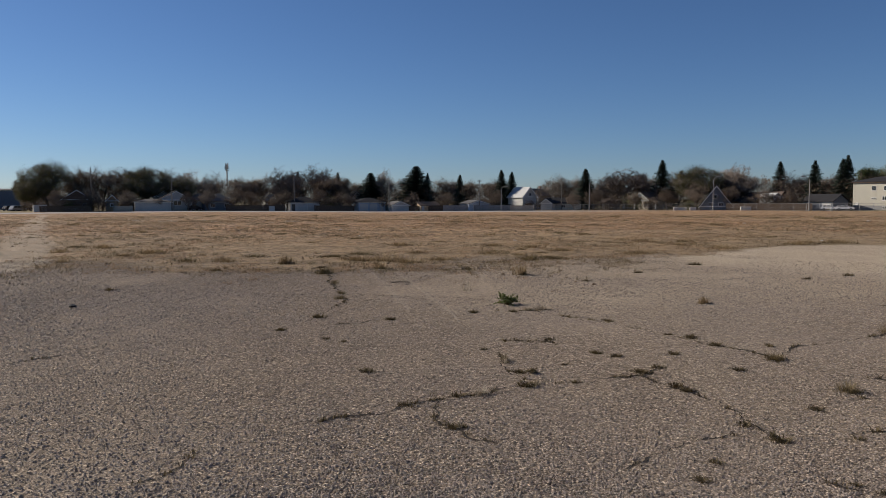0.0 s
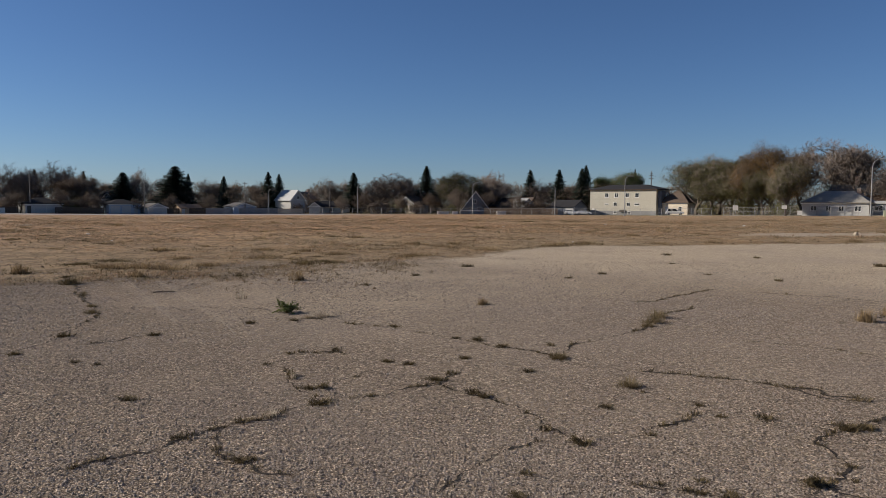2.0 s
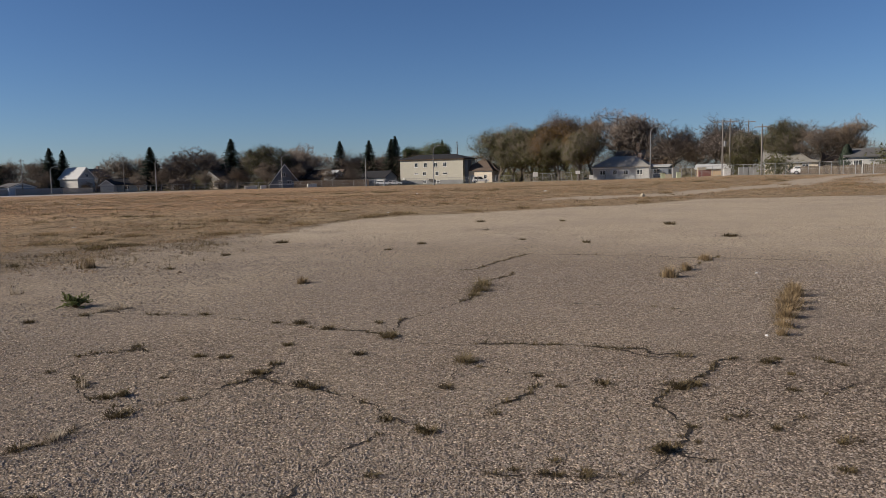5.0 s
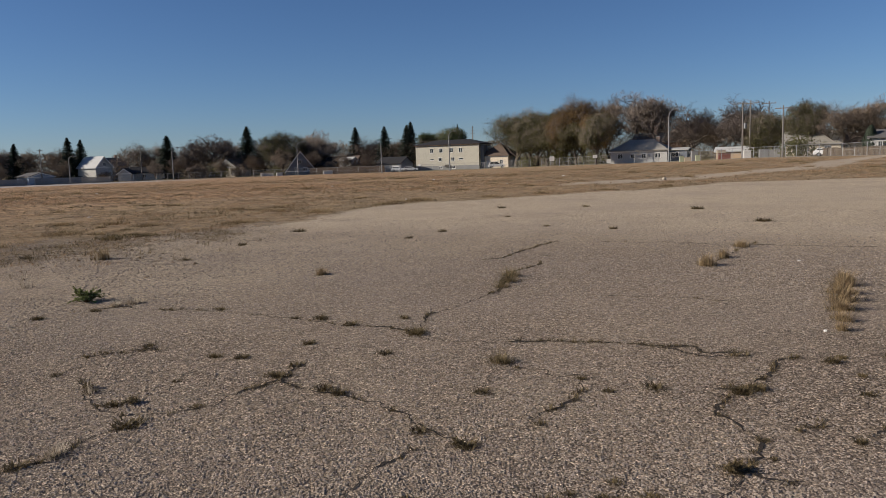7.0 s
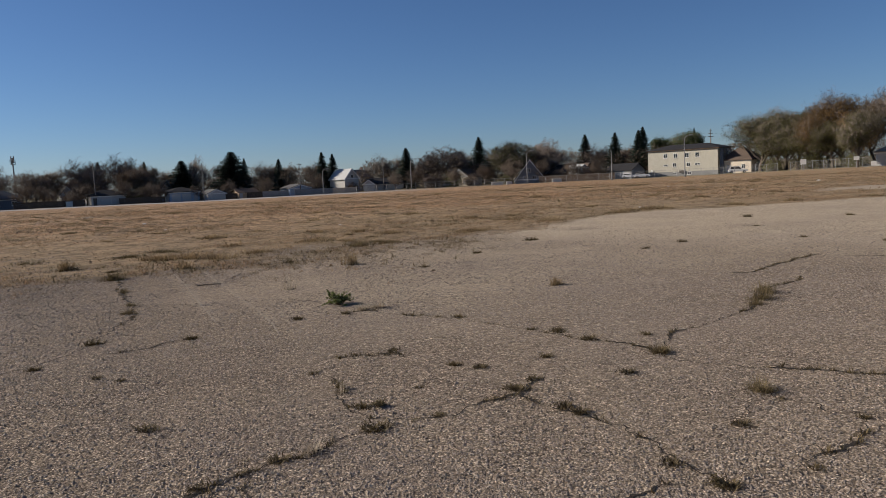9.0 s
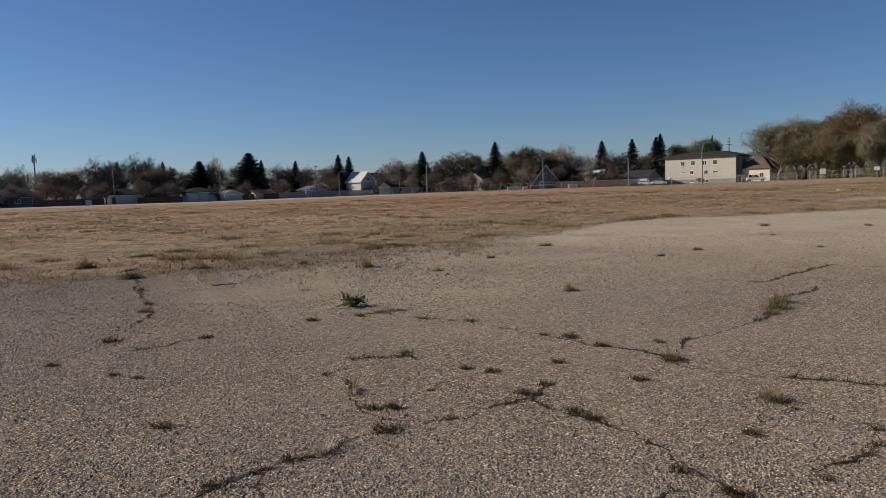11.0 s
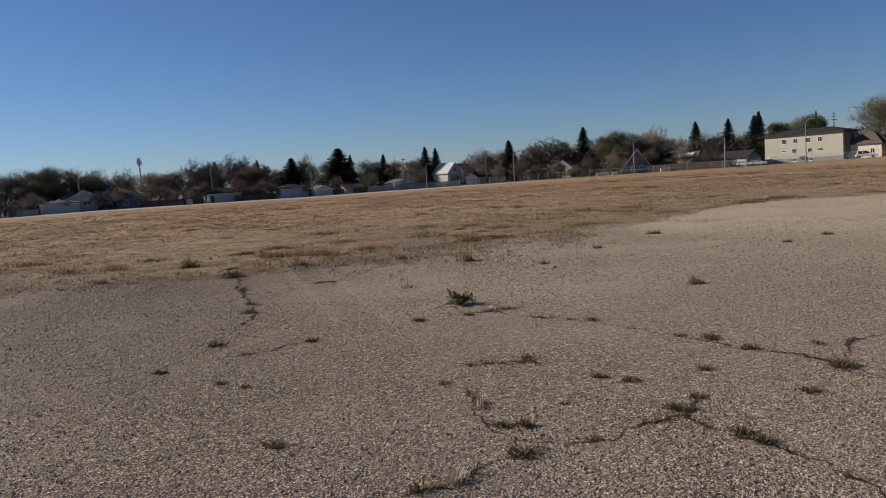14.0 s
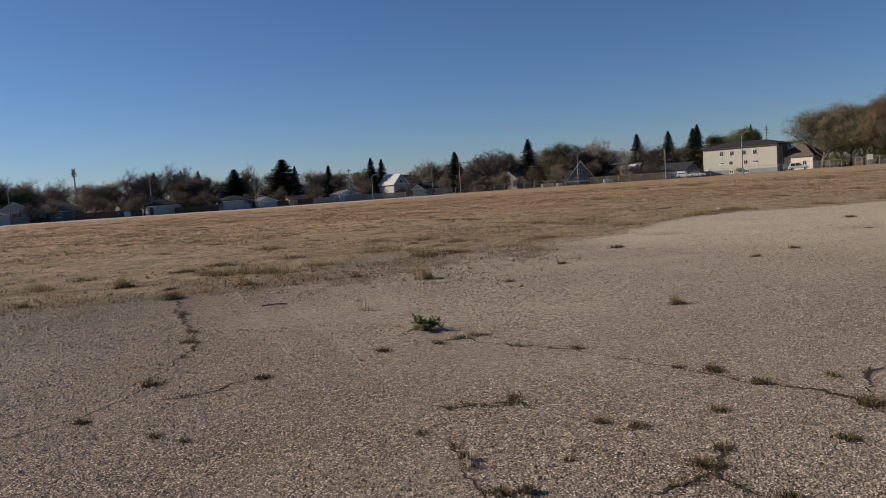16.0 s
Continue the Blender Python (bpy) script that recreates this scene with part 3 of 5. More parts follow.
house("cream gabled house with a brown roof", 14.0, 236, -52, 6.6, 7, 3.0, 2.3, "y", "cream", "brown", [(-0.4, 2.6, 1.0, 1.2), (1.6, 1.2, 1.0, 1)])
house("low cream outbuilding among trees", 11.3, 234, -12, 5, 5, 2.2, 0.9, "x", "cream", "brown", [], [(1.4, 0.9, 1.9, False)], name="shed")
house("steep dark A-frame house with white trim", 18.8, 222, -18, 8.6, 9, 1.2, 5.6, "y", "slate", "dark", [(-0.4, 3.7, 1.2, 1.2), (-1.3, 1.5, 1.3, 1.2), (1.2, 1.5, 1.3, 1.2)])
house("low house with a pale patched roof", 22.4, 225, -57, 8, 7, 3.0, 1.9, "x", "brown", "brown", [(-2, 1.7, 1.1, 1.1)])
house("lean-to with a pale metal roof", 22.4, 221, -57, 4.0, 3.5, 3.7, 0.8, "x", "grey", "pale", name="shed")
house("dark roofed house behind a board fence", 21.1, 228, -57, 9, 8, 2.6, 2.2, "x", "brown", "dark")
house("low house with a dark gabled end", 25.9, 216, -57, 8, 7, 2.4, 1.7, "x", "slate", "dark", [(-2.7, 1.3, 1.3, 1.1)], [(2.5, 2.4, 2.0, True)])
house("cream house with a tall grey roof", 34.0, 214, -57, 8.5, 9, 3.2, 3.6, "hip", "cream", "brown", [(2.2, 1.6, 1.0, 1.2)], [(-1.6, 1.0, 2.0, True)])
house("long white single-storey house with a weathered grey roof", 44.5, 174, -57, 12.4, 7, 2.6, 2.5, "hip", "white", "weathered", [(-4.0, 1.5, 1.2, 1.1), (-1.2, 1.5, 1.0, 1.1), (1.2, 1.5, 1.0, 1.1), (4.2, 1.5, 1.2, 1.1)], [(2.8, 1.0, 2.0, True)], chimney=(3.6, 3.0))
house("white addition with a flat roof", 47.0, 174, -57, 5.0, 5, 2.4, 0.35, "x", "slate", "pale", [(0, 1.4, 1.5, 1.1)], name="shed")
house("dark house behind the white one", 45.8, 196, -57, 12, 8, 4.6, 2.2, "x", "brown", "grey", chimney=(-1.0, 4.2))
house("low shed with a long pale roof", 50.9, 162, -57, 6.6, 4, 1.5, 0.7, "x", "tan", "pale", [(-2, 1.1, 0.9, 0.8)], name="shed")
house("low cream house with a grey roof", 55.9, 152, -57, 8.8, 7, 2.2, 2.1, "x", "cream", "weathered", [(-2.4, 1.2, 1.1, 1.0), (2.4, 1.2, 1.1, 1.0)])
house("small house with a brown roof", 57.8, 158, -57, 5.6, 6, 2.2, 1.5, "x", "cream", "brown", [(0, 1.2, 1.2, 1.0)])
house("pale house half cut off behind the fence", 60.7, 128, -60, 6.4, 6, 2.6, 1.0, "x", "white", "grey", [(-1.6, 1.5, 1.2, 1.1)])
house("cream bungalow behind the wooden fence", 66, 128, -64, 9, 7, 2.6, 1.9, "x", "cream", "grey", [(-2.4, 1.4, 1.2, 1.1), (2.2, 1.4, 1.2, 1.1)])

# ---- fences
def fence_line(az0, az1, off):
    pts, n = [], 40
    for k in range(n + 1):
        a = az0 + (az1 - az0) * k / n
        pts.append(Vector((*place(a, reach(a) + off), 0)))
    return pts


def walk_line(pts, step):
    out, left = [], 0.0
    for a, b in zip(pts, pts[1:]):
        l = (b - a).length
        s = left
        while s < l:
            p = a.lerp(b, s / l)
            out.append((p, (b - a).normalized()))
            s += step
        left = s - l
    return out


def chain_fence(az0, az1, off, label, h=1.8):
    spots = walk_line(fence_line(az0, az1, off), 3.0)
    x0, y0 = spots[0][0].x, spots[0][0].y
    ob = tagged(thing("chain_link_fence", x0, y0), label, "fence")
    z0 = gz(x0, y0)
    post = mesh_of("post", *tube_data(h + 0.05, 0.045), M_GALV, False)
    tops, wires, wf = [], [], []
    for p, d in spots:
        z = gz(p.x, p.y) - z0
        q = Vector((p.x - x0, p.y - y0, z))
        put("post", post, ob, "", Matrix.Translation(q))
        tops.append(q)
    def wire(a, b, r):
        k = len(wires)
        u = Vector((0, 0, r)) if abs((b - a).normalized().z) < 0.5 else Vector((0, 0, r * 1.4))
        wires.extend((a - u, b - u, b + u, a + u))
        wf.append((k, k + 1, k + 2, k + 3))
    for a, b in zip(tops, tops[1:]):
        part("rail", tube([a + Vector((0, 0, h)), b + Vector((0, 0, h))], [0.028, 0.028], 5), M_GALV, ob)
        n = 14
        for k in range(n):
            e0, e1 = a.lerp(b, k / n), a.lerp(b, (k + 1.0) / n)
            for m in range(6):
                lo, hi = Vector((0, 0, h * m / 6)), Vector((0, 0, h * (m + 1) / 6))
                wire(e0 + lo, e1 + hi, 0.004)
                wire(e0 + hi, e1 + lo, 0.004)
        for zz in (0.05, h * 0.5):
            wire(a + Vector((0, 0, zz)), b + Vector((0, 0, zz)), 0.012)
    put("wire_mesh", mesh_of("wire_mesh", wires, wf, M_GALV), ob, "galvanised wire mesh")
    return ob


def tube_data(h, r, sides=6):
    vs = [(r * math.cos(2 * math.pi * k / sides), r * math.sin(2 * math.pi * k / sides), z) for z in (-0.2, h) for k in range(sides)]
    fs = [(k, (k + 1) % sides, sides + (k + 1) % sides, sides + k) for k in range(sides)] + [tuple(range(sides, 2 * sides))]
    return vs, fs


def board_fence(az0, az1, off, h, material, label):
    spots = walk_line(fence_line(az0, az1, off), 2.4)
    x0, y0 = spots[0][0].x, spots[0][0].y
    z0 = gz(x0, y0)
    ob = tagged(thing("board_fence", x0, y0), label, "fence")
    bm = bmesh.new()
    rnd = random.Random(round(az0 * 10))
    for k in range(16):
        hh = h + rnd.uniform(-0.04, 0.03)
        box(k * 0.15 - 1.2 + 0.006, k * 0.15 - 1.05 - 0.006, -0.012, 0.012, -0.25, hh, bm)
    box(-1.2, 1.2, 0.013, 0.05, 0.3, 0.4, bm)
    box(-1.2, 1.2, 0.013, 0.05, h - 0.35, h - 0.25, bm)
    box(-1.25, -1.15, 0.02, 0.11, -0.3, h + 0.06, bm)
    me = bpy.data.meshes.new("fence_panel")
    bm.to_mesh(me)
    bm.free()
    me.materials.append(material)
    for p, d in spots:
        put("fence_panel", me, ob, "", Matrix.Translation((p.x - x0, p.y - y0, gz(p.x, p.y) - z0)) @ Matrix.Rotation(math.atan2(d.y, d.x) + rnd.uniform(-0.01, 0.01), 4, 'Z'))
    return ob


chain_fence(5.5, 36.8, -1.0, "long galvanised chain-link fence along the lane")
chain_fence(37.1, 72, -1.0, "galvanised chain-link fence along the side street", 1.9)
board_fence(-25.3, -24.1, 1.0, 1.5, M_BOARDPALE, "low pale board fence")
board_fence(-17.6, -13.4, 1.5, 1.7, M_BOARD, "weathered brown board fence by the lane")
board_fence(-11.1, -8.4, 1.5, 1.7, M_BOARD, "weathered brown board fence between garages")
board_fence(-4.2, -0.3, 1.5, 1.6, M_BOARD, "weathered dark board fence")
board_fence(-1.2, 4.0, 0.5, 1.7, M_BOARDGREY, "greyed board fence beside the sheds")
board_fence(4.0, 5.6, 0.2, 1.6, M_BOARDPALE, "pale new board fence by the white house")
board_fence(19.8, 24.8, 3.0, 1.9, M_BOARD, "brown board fence behind the chain-link")
board_fence(-29.9, -27.0, 2.0, 1.6, M_BOARD, "dark board fence under the trees")
board_fence(56.5, 74, 1.5, 1.3, M_BOARDTAN, "weathered bleached board fence beyond the chain-link")

# ---- poles, lamps, tower
def street_lamp(az, d, h, side, label="tall galvanised street lamp with a curved arm"):
    x, y = place(az, d)
    ob = tagged(thing("street_lamp", x, y, -az), label, "street lamp", "street lamps along the lane")
    part("pole", tube([(0, 0, -0.2), (0, 0, h * 0.5), (0, 0, h * 0.86)], [0.15, 0.12, 0.09], 8), M_GALV, ob)
    pts = [(side * 1.2 * (1 - math.cos(t)), -0.25 * math.sin(t), h * 0.86 + h * 0.14 * math.sin(t)) for t in (0, 0.4, 0.8, 1.2, 1.55)]
    part("arm", tube(pts, [0.09, 0.08, 0.07, 0.06, 0.05], 6), M_GALV, ob)
    e = pts[-1]
    part("lamp_head", box(min(e[0], e[0] + side * 0.8), max(e[0], e[0] + side * 0.8), e[1] - 0.16, e[1] + 0.16, e[2] - 0.14, e[2] + 0.08, None, 0.04), M_GALV, ob, "grey lamp head")
    part("base", tube([(0, 0, -0.2), (0, 0, 0.35)], [0.26, 0.24], 8), M_BLOCK, ob, "concrete footing")
    return ob


street_lamp(9.7, 222, 9.0, 1)
street_lamp(18.6, 212, 9.2, 1)
street_lamp(24.9, 204, 8.6, -1)
street_lamp(30.1, 194, 10.2, 1)
street_lamp(46.4, 162, 10.8, 1)
street_lamp(3.0, 224, 7.4, 1)


def utility_pole(az, d, h, arm=2.2, can=False, label="weathered wooden utility pole with a crossarm"):
    x, y = place(az, d)
    ob = tagged(thing("utility_pole", x, y, -az), label, "utility pole", "utility poles")
    part("pole", tube([(0, 0, -0.3), (0, 0, h * 0.5), (0, 0, h)], [0.16, 0.135, 0.1], 8), M_WOODPOLE, ob)
    if arm:
        part("crossarm", box(-arm / 2, arm / 2, -0.2, -0.09, h - 0.55, h - 0.4), M_WOODPOLE, ob)
        for u in (-0.45, -0.2, 0.2, 0.45):
            part("insulator", tube([(u * arm, -0.145, h - 0.4), (u * arm, -0.145, h - 0.18)], [0.05, 0.03], 6), M_GALV, ob)
    if can:
        part("transformer", tube([(0.42, 0, h * 0.52), (0.42, 0, h * 0.52 + 0.1), (0.42, 0, h * 0.62)], [0.2, 0.27, 0.25], 8), M_GALV, ob, "grey transformer can")
    return ob


for az, d, h, arm, can in ((-27.0, 222, 12, 0, False), (-21.7, 219, 8.5, 0, False), (-12.9, 224, 11.5, 1.2, False), (-5.7, 224, 10.8, 0, False), (1.3, 226, 9.5, 1.4, False),
                           (7.6, 236, 10, 2.0, False), (51.4, 152, 10.6, 3.4, True), (51.9, 156, 10.8, 3.0, False), (53.1, 176, 11.6, 2.8, False), (54.0, 142, 8.8, 2.6, False), (67, 118, 9.0, 2.4, False)):
    utility_pole(az, d, h, arm, can)

tw = tagged(thing("cell_tower", -152.2, 475.7, 18, -2.0), "distant slim cell tower with antenna panels", "tower")
part("mast", tube([(0, 0, 0), (0, 0, 15), (0, 0, 26.5)], [0.6, 0.45, 0.35], 8), M_GALV, tw)
for k in range(6):
    a = k * math.pi / 3
    part("antenna", box(-0.28, 0.28, -0.15, 0.15, 22.6 + (k % 2), 25.4 + (k % 3)), M_BLOCK, tw).matrix_basis = pose(1.3 * math.cos(a), 1.3 * math.sin(a), 0, 0, 0, math.degrees(a) + 90)
part("platform", tube([(0, 0, 22.6), (0, 0, 22.9)], [1.4, 1.4], 12), M_GALV, tw)

rm = tagged(thing("radio_mast", 264.8, 424.6, 20, -2.0), "distant thin steel radio mast behind the apartment block", "mast")
part("mast", tube([(0, 0, 0), (0, 0, 15.0), (0, 0, 24.9)], [0.7, 0.45, 0.15], 6), M_WOODPOLE, rm)
for k, w in ((0.80, 2.6), (0.88, 2.0), (0.94, 1.2)):
    part("crossarm", box(-w, w, -0.12, 0.12, 24.9 * k, 24.9 * k + 0.35), M_WOODPOLE, rm)

# ---- parked cars
def car(az, d, turn, paint, label, long=4.6, high=1.6):
    x, y = place(az, d)
    ob = tagged(thing("car", x, y, turn), label, "car", "parked cars")
    L, W = long / 2, 0.9
    prof = [(-L, 0.35), (-L + 0.05, 0.8), (-L * 0.92, 0.95), (L * 0.45, 0.98), (L * 0.93, 0.85), (L, 0.65), (L, 0.35)]
    bm = prism(prof, -W, W)
    bmesh.ops.recalc_face_normals(bm, faces=bm.faces)
    bmesh.ops.bevel(bm, geom=bm.edges[:], offset=0.05, segments=1, affect='EDGES')
    part("body", bm, M_CAR[paint], ob)
    cab = [(-L * 0.88, 0.95), (-L * 0.75, high - 0.04), (-L * 0.1, high), (L * 0.12, high - 0.06), (L * 0.48, 0.97)]
    bm = prism(cab, -W + 0.1, W - 0.1)
    bmesh.ops.recalc_face_normals(bm, faces=bm.faces)
    part("cabin", bm, M_CAR[paint], ob)
    for s in (-1, 1):
        y0 = s * (W - 0.1)
        for x0, x1, x2, x3 in ((-L * 0.78, -L * 0.7, -L * 0.32, -L * 0.32), (-L * 0.28, -L * 0.28, L * 0.08, L * 0.36)):
            bm = prism([(x0, 1.02), (x1, high - 0.12), (x2, high - 0.12), (x3, 1.02)], min(y0, y0 + s * 0.012), max(y0, y0 + s * 0.012))
            part("side_window", bm, M_WIN, ob, "dark side window")
        for wx in (-L * 0.62, L * 0.64):
            wh = part("wheel", tube([(wx, s * (W - 0.16), 0.33), (wx, s * (W + 0.03), 0.33)], [0.33, 0.33], 14), M_TYRE, ob)
            part("rim", tube([(wx, s * (W + 0.031), 0.33), (wx, s * (W + 0.045), 0.33)], [0.2, 0.17], 10), M_RIM, wh)
    part("windscreen", prism([(L * 0.15, high - 0.12), (L * 0.46, 1.02), (L * 0.475, 1.02), (L * 0.165, high - 0.12)], -W + 0.2, W - 0.2), M_WIN, ob, "dark windscreen")
    for s in (-1, 1):
        part("headlight", box(L - 0.06, L + 0.012, s * 0.62 - 0.17, s * 0.62 + 0.17, 0.62, 0.76), M_FRAME, ob)
        part("tail_light", box(-L - 0.012, -L + 0.05, s * 0.68 - 0.12, s * 0.68 + 0.12, 0.7, 0.88), M_RED, ob)
    return ob


car(33.7, 206, -30, "white", "white estate car parked beside the apartment block", 4.7, 1.75)
car(26.2, 212, -34, "white", "white car parked behind the fence", 4.2, 1.42)
car(27.1, 211, -30, "white", "white saloon car beside the beige block", 4.2, 1.42)
car(-20.1, 223, 60, "black", "dark car parked by the lane", 4.3, 1.5)
car(-28.1, 224, 20, "silver", "silver car under the trees", 4.4, 1.5)
car(-31.9, 250, 70, "black", "dark car parked near the warehouse")
car(-31.5, 246, 70, "silver", "silver car parked near the warehouse")
car(-31.1, 248, 75, "black", "dark parked car by the trees")
car(56.9, 133, -62, "white", "low white car parked along the side street", 4.6, 1.35)
car(12.7, 232, -20, "silver", "silver car behind the chain-link fence")

# ---- oddments along the fence
def crate(az, d, w, dd, h, mat_, name, label):
    x, y = place(az, d)
    ob = tagged(thing(name, x, y, -az + 8), label, name.replace("_", " "))
    part("body", box(-w / 2, w / 2, -dd / 2, dd / 2, -0.1, h, None, 0.04), mat_, ob)
    part("lid", box(-w / 2 - 0.04, w / 2 + 0.04, -dd / 2 - 0.04, dd / 2 + 0.04, h + 0.004, h + 0.1, None, 0.03), mat_, ob)
    return ob


for az, d, w, h, m_, nm, lb in ((47.3, 156, 0.8, 1.0, M_YELLOW, "waste_bin", "pale yellow bin behind the fence"), (48.4, 153, 0.8, 1.0, M_YELLOW, "waste_bin", "pale yellow bin near the lamp"),
                                (48.2, 155, 1.2, 1.9, M_BLOCK, "cabinet", "grey utility cabinet behind the fence"), (47.7, 156, 1.2, 0.7, M_TAN, "crate", "tan wooden crate behind the fence"),
                                (50.0, 157, 1.6, 1.7, M_TAN, "storage_tank", "tan storage box behind the fence"), (50.2, 154, 2.2, 1.1, M_RED, "dumpster", "faded red waste container"),
                                (16.3, 216, 3.4, 0.8, M_LITTER, "barrier", "low white concrete barrier"), (17.2, 215, 1.6, 0.8, M_LITTER, "barrier", "short white barrier by the fence"),
                                (-14.6, 222, 1.6, 1.3, M_LITTER, "trailer", "small white trailer beside the board fence"), (-30.2, 221, 3.2, 1.8, M_LITTER, "storage_box", "white box by the trees"),
                                (20.8, 213, 2.6, 0.9, M_LITTER, "storage_box", "pale boxes against the board fence"), (51.7, 148, 1.3, 1.3, M_LITTER, "storage_box", "pale box beside the pole"),
                                (52.8, 151, 1.6, 1.4, M_BLOCK, "cabinet", "grey metal cabinet behind the fence"), (53.5, 151, 1.8, 1.3, M_BLOCK, "cabinet", "weathered grey cabinet behind the fence")):
    crate(az, d, w, min(w, 1.1), h, m_, nm, lb)


def sign(az, d, w, h, up, label):
    x, y = place(az, d)
    ob = tagged(thing("sign", x, y, -az), label, "sign")
    part("post", tube([(0, 0, -0.1), (0, 0, up)], [0.05, 0.05], 6), M_GALV, ob)
    part("board", box(-w / 2, w / 2, -0.09, -0.05, up - h, up, None, 0.01), M_LITTER, ob, "white blank board")


sign(37.9, 176, 1.1, 1.1, 2.4, "white sign board on a post")
sign(41.1, 168, 1.0, 0.7, 2.2, "small white sign on the fence")
sign(42.1, 166, 0.9, 0.9, 1.1, "low white sign by the fence")

# ---- trees
def tube_into(V, F, pts, rad, sides):
    base = len(V)
    for i, p in enumerate(pts):
        d = (pts[min(i + 1, len(pts) - 1)] - pts[max(i - 1, 0)]).normalized()
        a = d.orthogonal().normalized()
        c = d.cross(a)
        for k in range(sides):
            t = 2 * math.pi * k / sides
            V.append(p + (a * math.cos(t) + c * math.sin(t)) * rad[i])
    for i in range(len(pts) - 1):
        for k in range(sides):
            q = base + i * sides
            F.append((q + k, q + (k + 1) % sides, q + sides + (k + 1) % sides, q + sides + k))


def tree_meshes(seed, spread, leaves, leaf_size, twigs, upright=0.25, fork=0.24):
    """A broadleaf tree 10 m high: trunk with limbs in one mesh, twigs and leaves in the other."""
    rnd = random.Random(seed)
    V, F, CV, CF, LV, LF = [], [], [], [], [], []
    tips = []
    def vec(s):
        return Vector((rnd.gauss(0, s), rnd.gauss(0, s), rnd.gauss(0, s)))
    def grow(p, d, length, r, level):
        pts, rad, n = [p.copy()], [r], 4
        for k in range(n):
            d = (d + vec(0.16) + Vector((0, 0, upright * 0.25 * (1 if level else 0)))).normalized()
            p = p + d * length / n
            pts.append(p.copy())
            rad.append(r * (1 - 0.68 * (k + 1) / n))
        tube_into(V, F, pts, rad, (6, 5, 4, 3)[min(level, 3)])
        if level == 3:
            tips.append((pts, d))
            return
        kids = (9, 7, 6)[level]
        for k in range(kids):
            f = rnd.uniform(0.25, 1.0) if level else rnd.uniform(0.3, 1.0)
            i = min(int(f * n), n - 1)
            q = pts[i].lerp(pts[i + 1], f * n - i)
            ang = 2 * math.pi * (k + rnd.random() * 0.8) / kids
            side = Vector((math.cos(ang), math.sin(ang), rnd.uniform(0.05, 0.9))).normalized()
            nd = (d * rnd.uniform(0.25, 0.8) + side * spread * rnd.uniform(0.7, 1.25)).normalized()
            grow(q, nd, length * rnd.uniform(0.5, 0.78) * (1.15 if level == 0 else 1), max(r * 0.5, 0.012), level + 1)
    grow(Vector((0, 0, -0.3)), Vector((rnd.gauss(0, 0.06), rnd.gauss(0, 0.06), 1)), 4.6, fork, 0)
    for pts, d in tips:
        for k in range(twigs):
            q = pts[rnd.randint(1, 4)] + vec(0.1)
            e = (d + vec(0.75) + Vector((0, 0, upright))).normalized()
            ln = rnd.uniform(0.35, 0.95)
            w = e.orthogonal().normalized() * rnd.uniform(0.014, 0.034)
            b = len(CV)
            CV.extend((q - w, q + w, q + e * ln))
            CF.append((b, b + 1, b + 2))
        for k in range(leaves):
            q = pts[rnd.randint(1, 4)] + vec(0.42)
            a, c = vec(1).normalized(), vec(1).normalized()
            s = leaf_size * rnd.uniform(0.6, 1.3)
            b = len(LV)
            LV.extend((q - a * s, q + c * s * 0.6, q + a * s, q - c * s * 0.6))
            LF.append((b, b + 1, b + 2, b + 3))
    top = sorted(v.z for v in CV)[int(len(CV) * 0.985)]
    wide = sorted(max(abs(v.x), abs(v.y)) for v in CV)[int(len(CV) * 0.9)]
    for L in (V, CV, LV):
        for v in L:
            if v.z > 0:
                v.z *= 9.3 / top
            v.x *= 4.7 / wide
            v.y *= 4.7 / wide
            # the outer shoots are short: a rounded crown
            k = math.sqrt((v.x / 5) ** 2 + (v.y / 5) ** 2 + (max(v.z - 5, 0) / 5) ** 2)
            if k > 0.8 and v.z > 0:
                f = (0.8 + (k - 0.8) * 0.5) / k
                v.x, v.y, v.z = v.x * f, v.y * f, (5 + (v.z - 5) * f if v.z > 5 else v.z)
    return (V, F), (CV, CF), (LV, LF)


def tree_kind(seed, leaf_mat, label, spread=0.9, leaves=0, leaf_size=0.12, twigs=10, twig_mat=None, upright=0.25):
    trunk, tw_, lv = tree_meshes(seed, spread, leaves, leaf_size, twigs, upright)
    ob = tagged(thing("tree", 0, 0, 0, 0), label, "tree")
    put("trunk", mesh_of("trunk", *trunk, M_BARK), ob)
    put("crown", mesh_of("crown", *tw_, twig_mat or M_TWIG), ob, "crown of fine twigs")
    if leaves:
        put("foliage", mesh_of("foliage", *lv, leaf_mat), ob, "thin autumn foliage")
    return ob


def plant_out(ob, rows, group, sink=0.1, broad=1.15):
    """Sets a kind of tree out at (bearing, distance, height, width); the first row takes the model itself."""
    for k, (az, d, h, w) in enumerate(rows):
        x, y = place(az, d)
        m = Matrix.LocRotScale((x, y, gz(x, y) - sink), Euler((0, 0, (k * 2.4 + az) % 6.28)), (w * broad / 10, w * broad / 10, h / 10))
        if k == 0:
            ob["group"] = group
            ob.matrix_basis = m
        else:
            made = copy_thing(ob, Matrix())
            made.matrix_basis = m


bare_a = tree_kind(3, None, "bare grey-brown deciduous tree behind the fences", 0.95, twigs=18)
bare_b = tree_kind(8, M_TWIGLEAF, "bare spreading tree with a few brown leaves", 1.1, 10, 0.05, 16)
brown = tree_kind(14, M_TWIGLEAF, "brown leafless tree with dense twigs", 0.85, 22, 0.055, 16, M_TWIGLEAF)
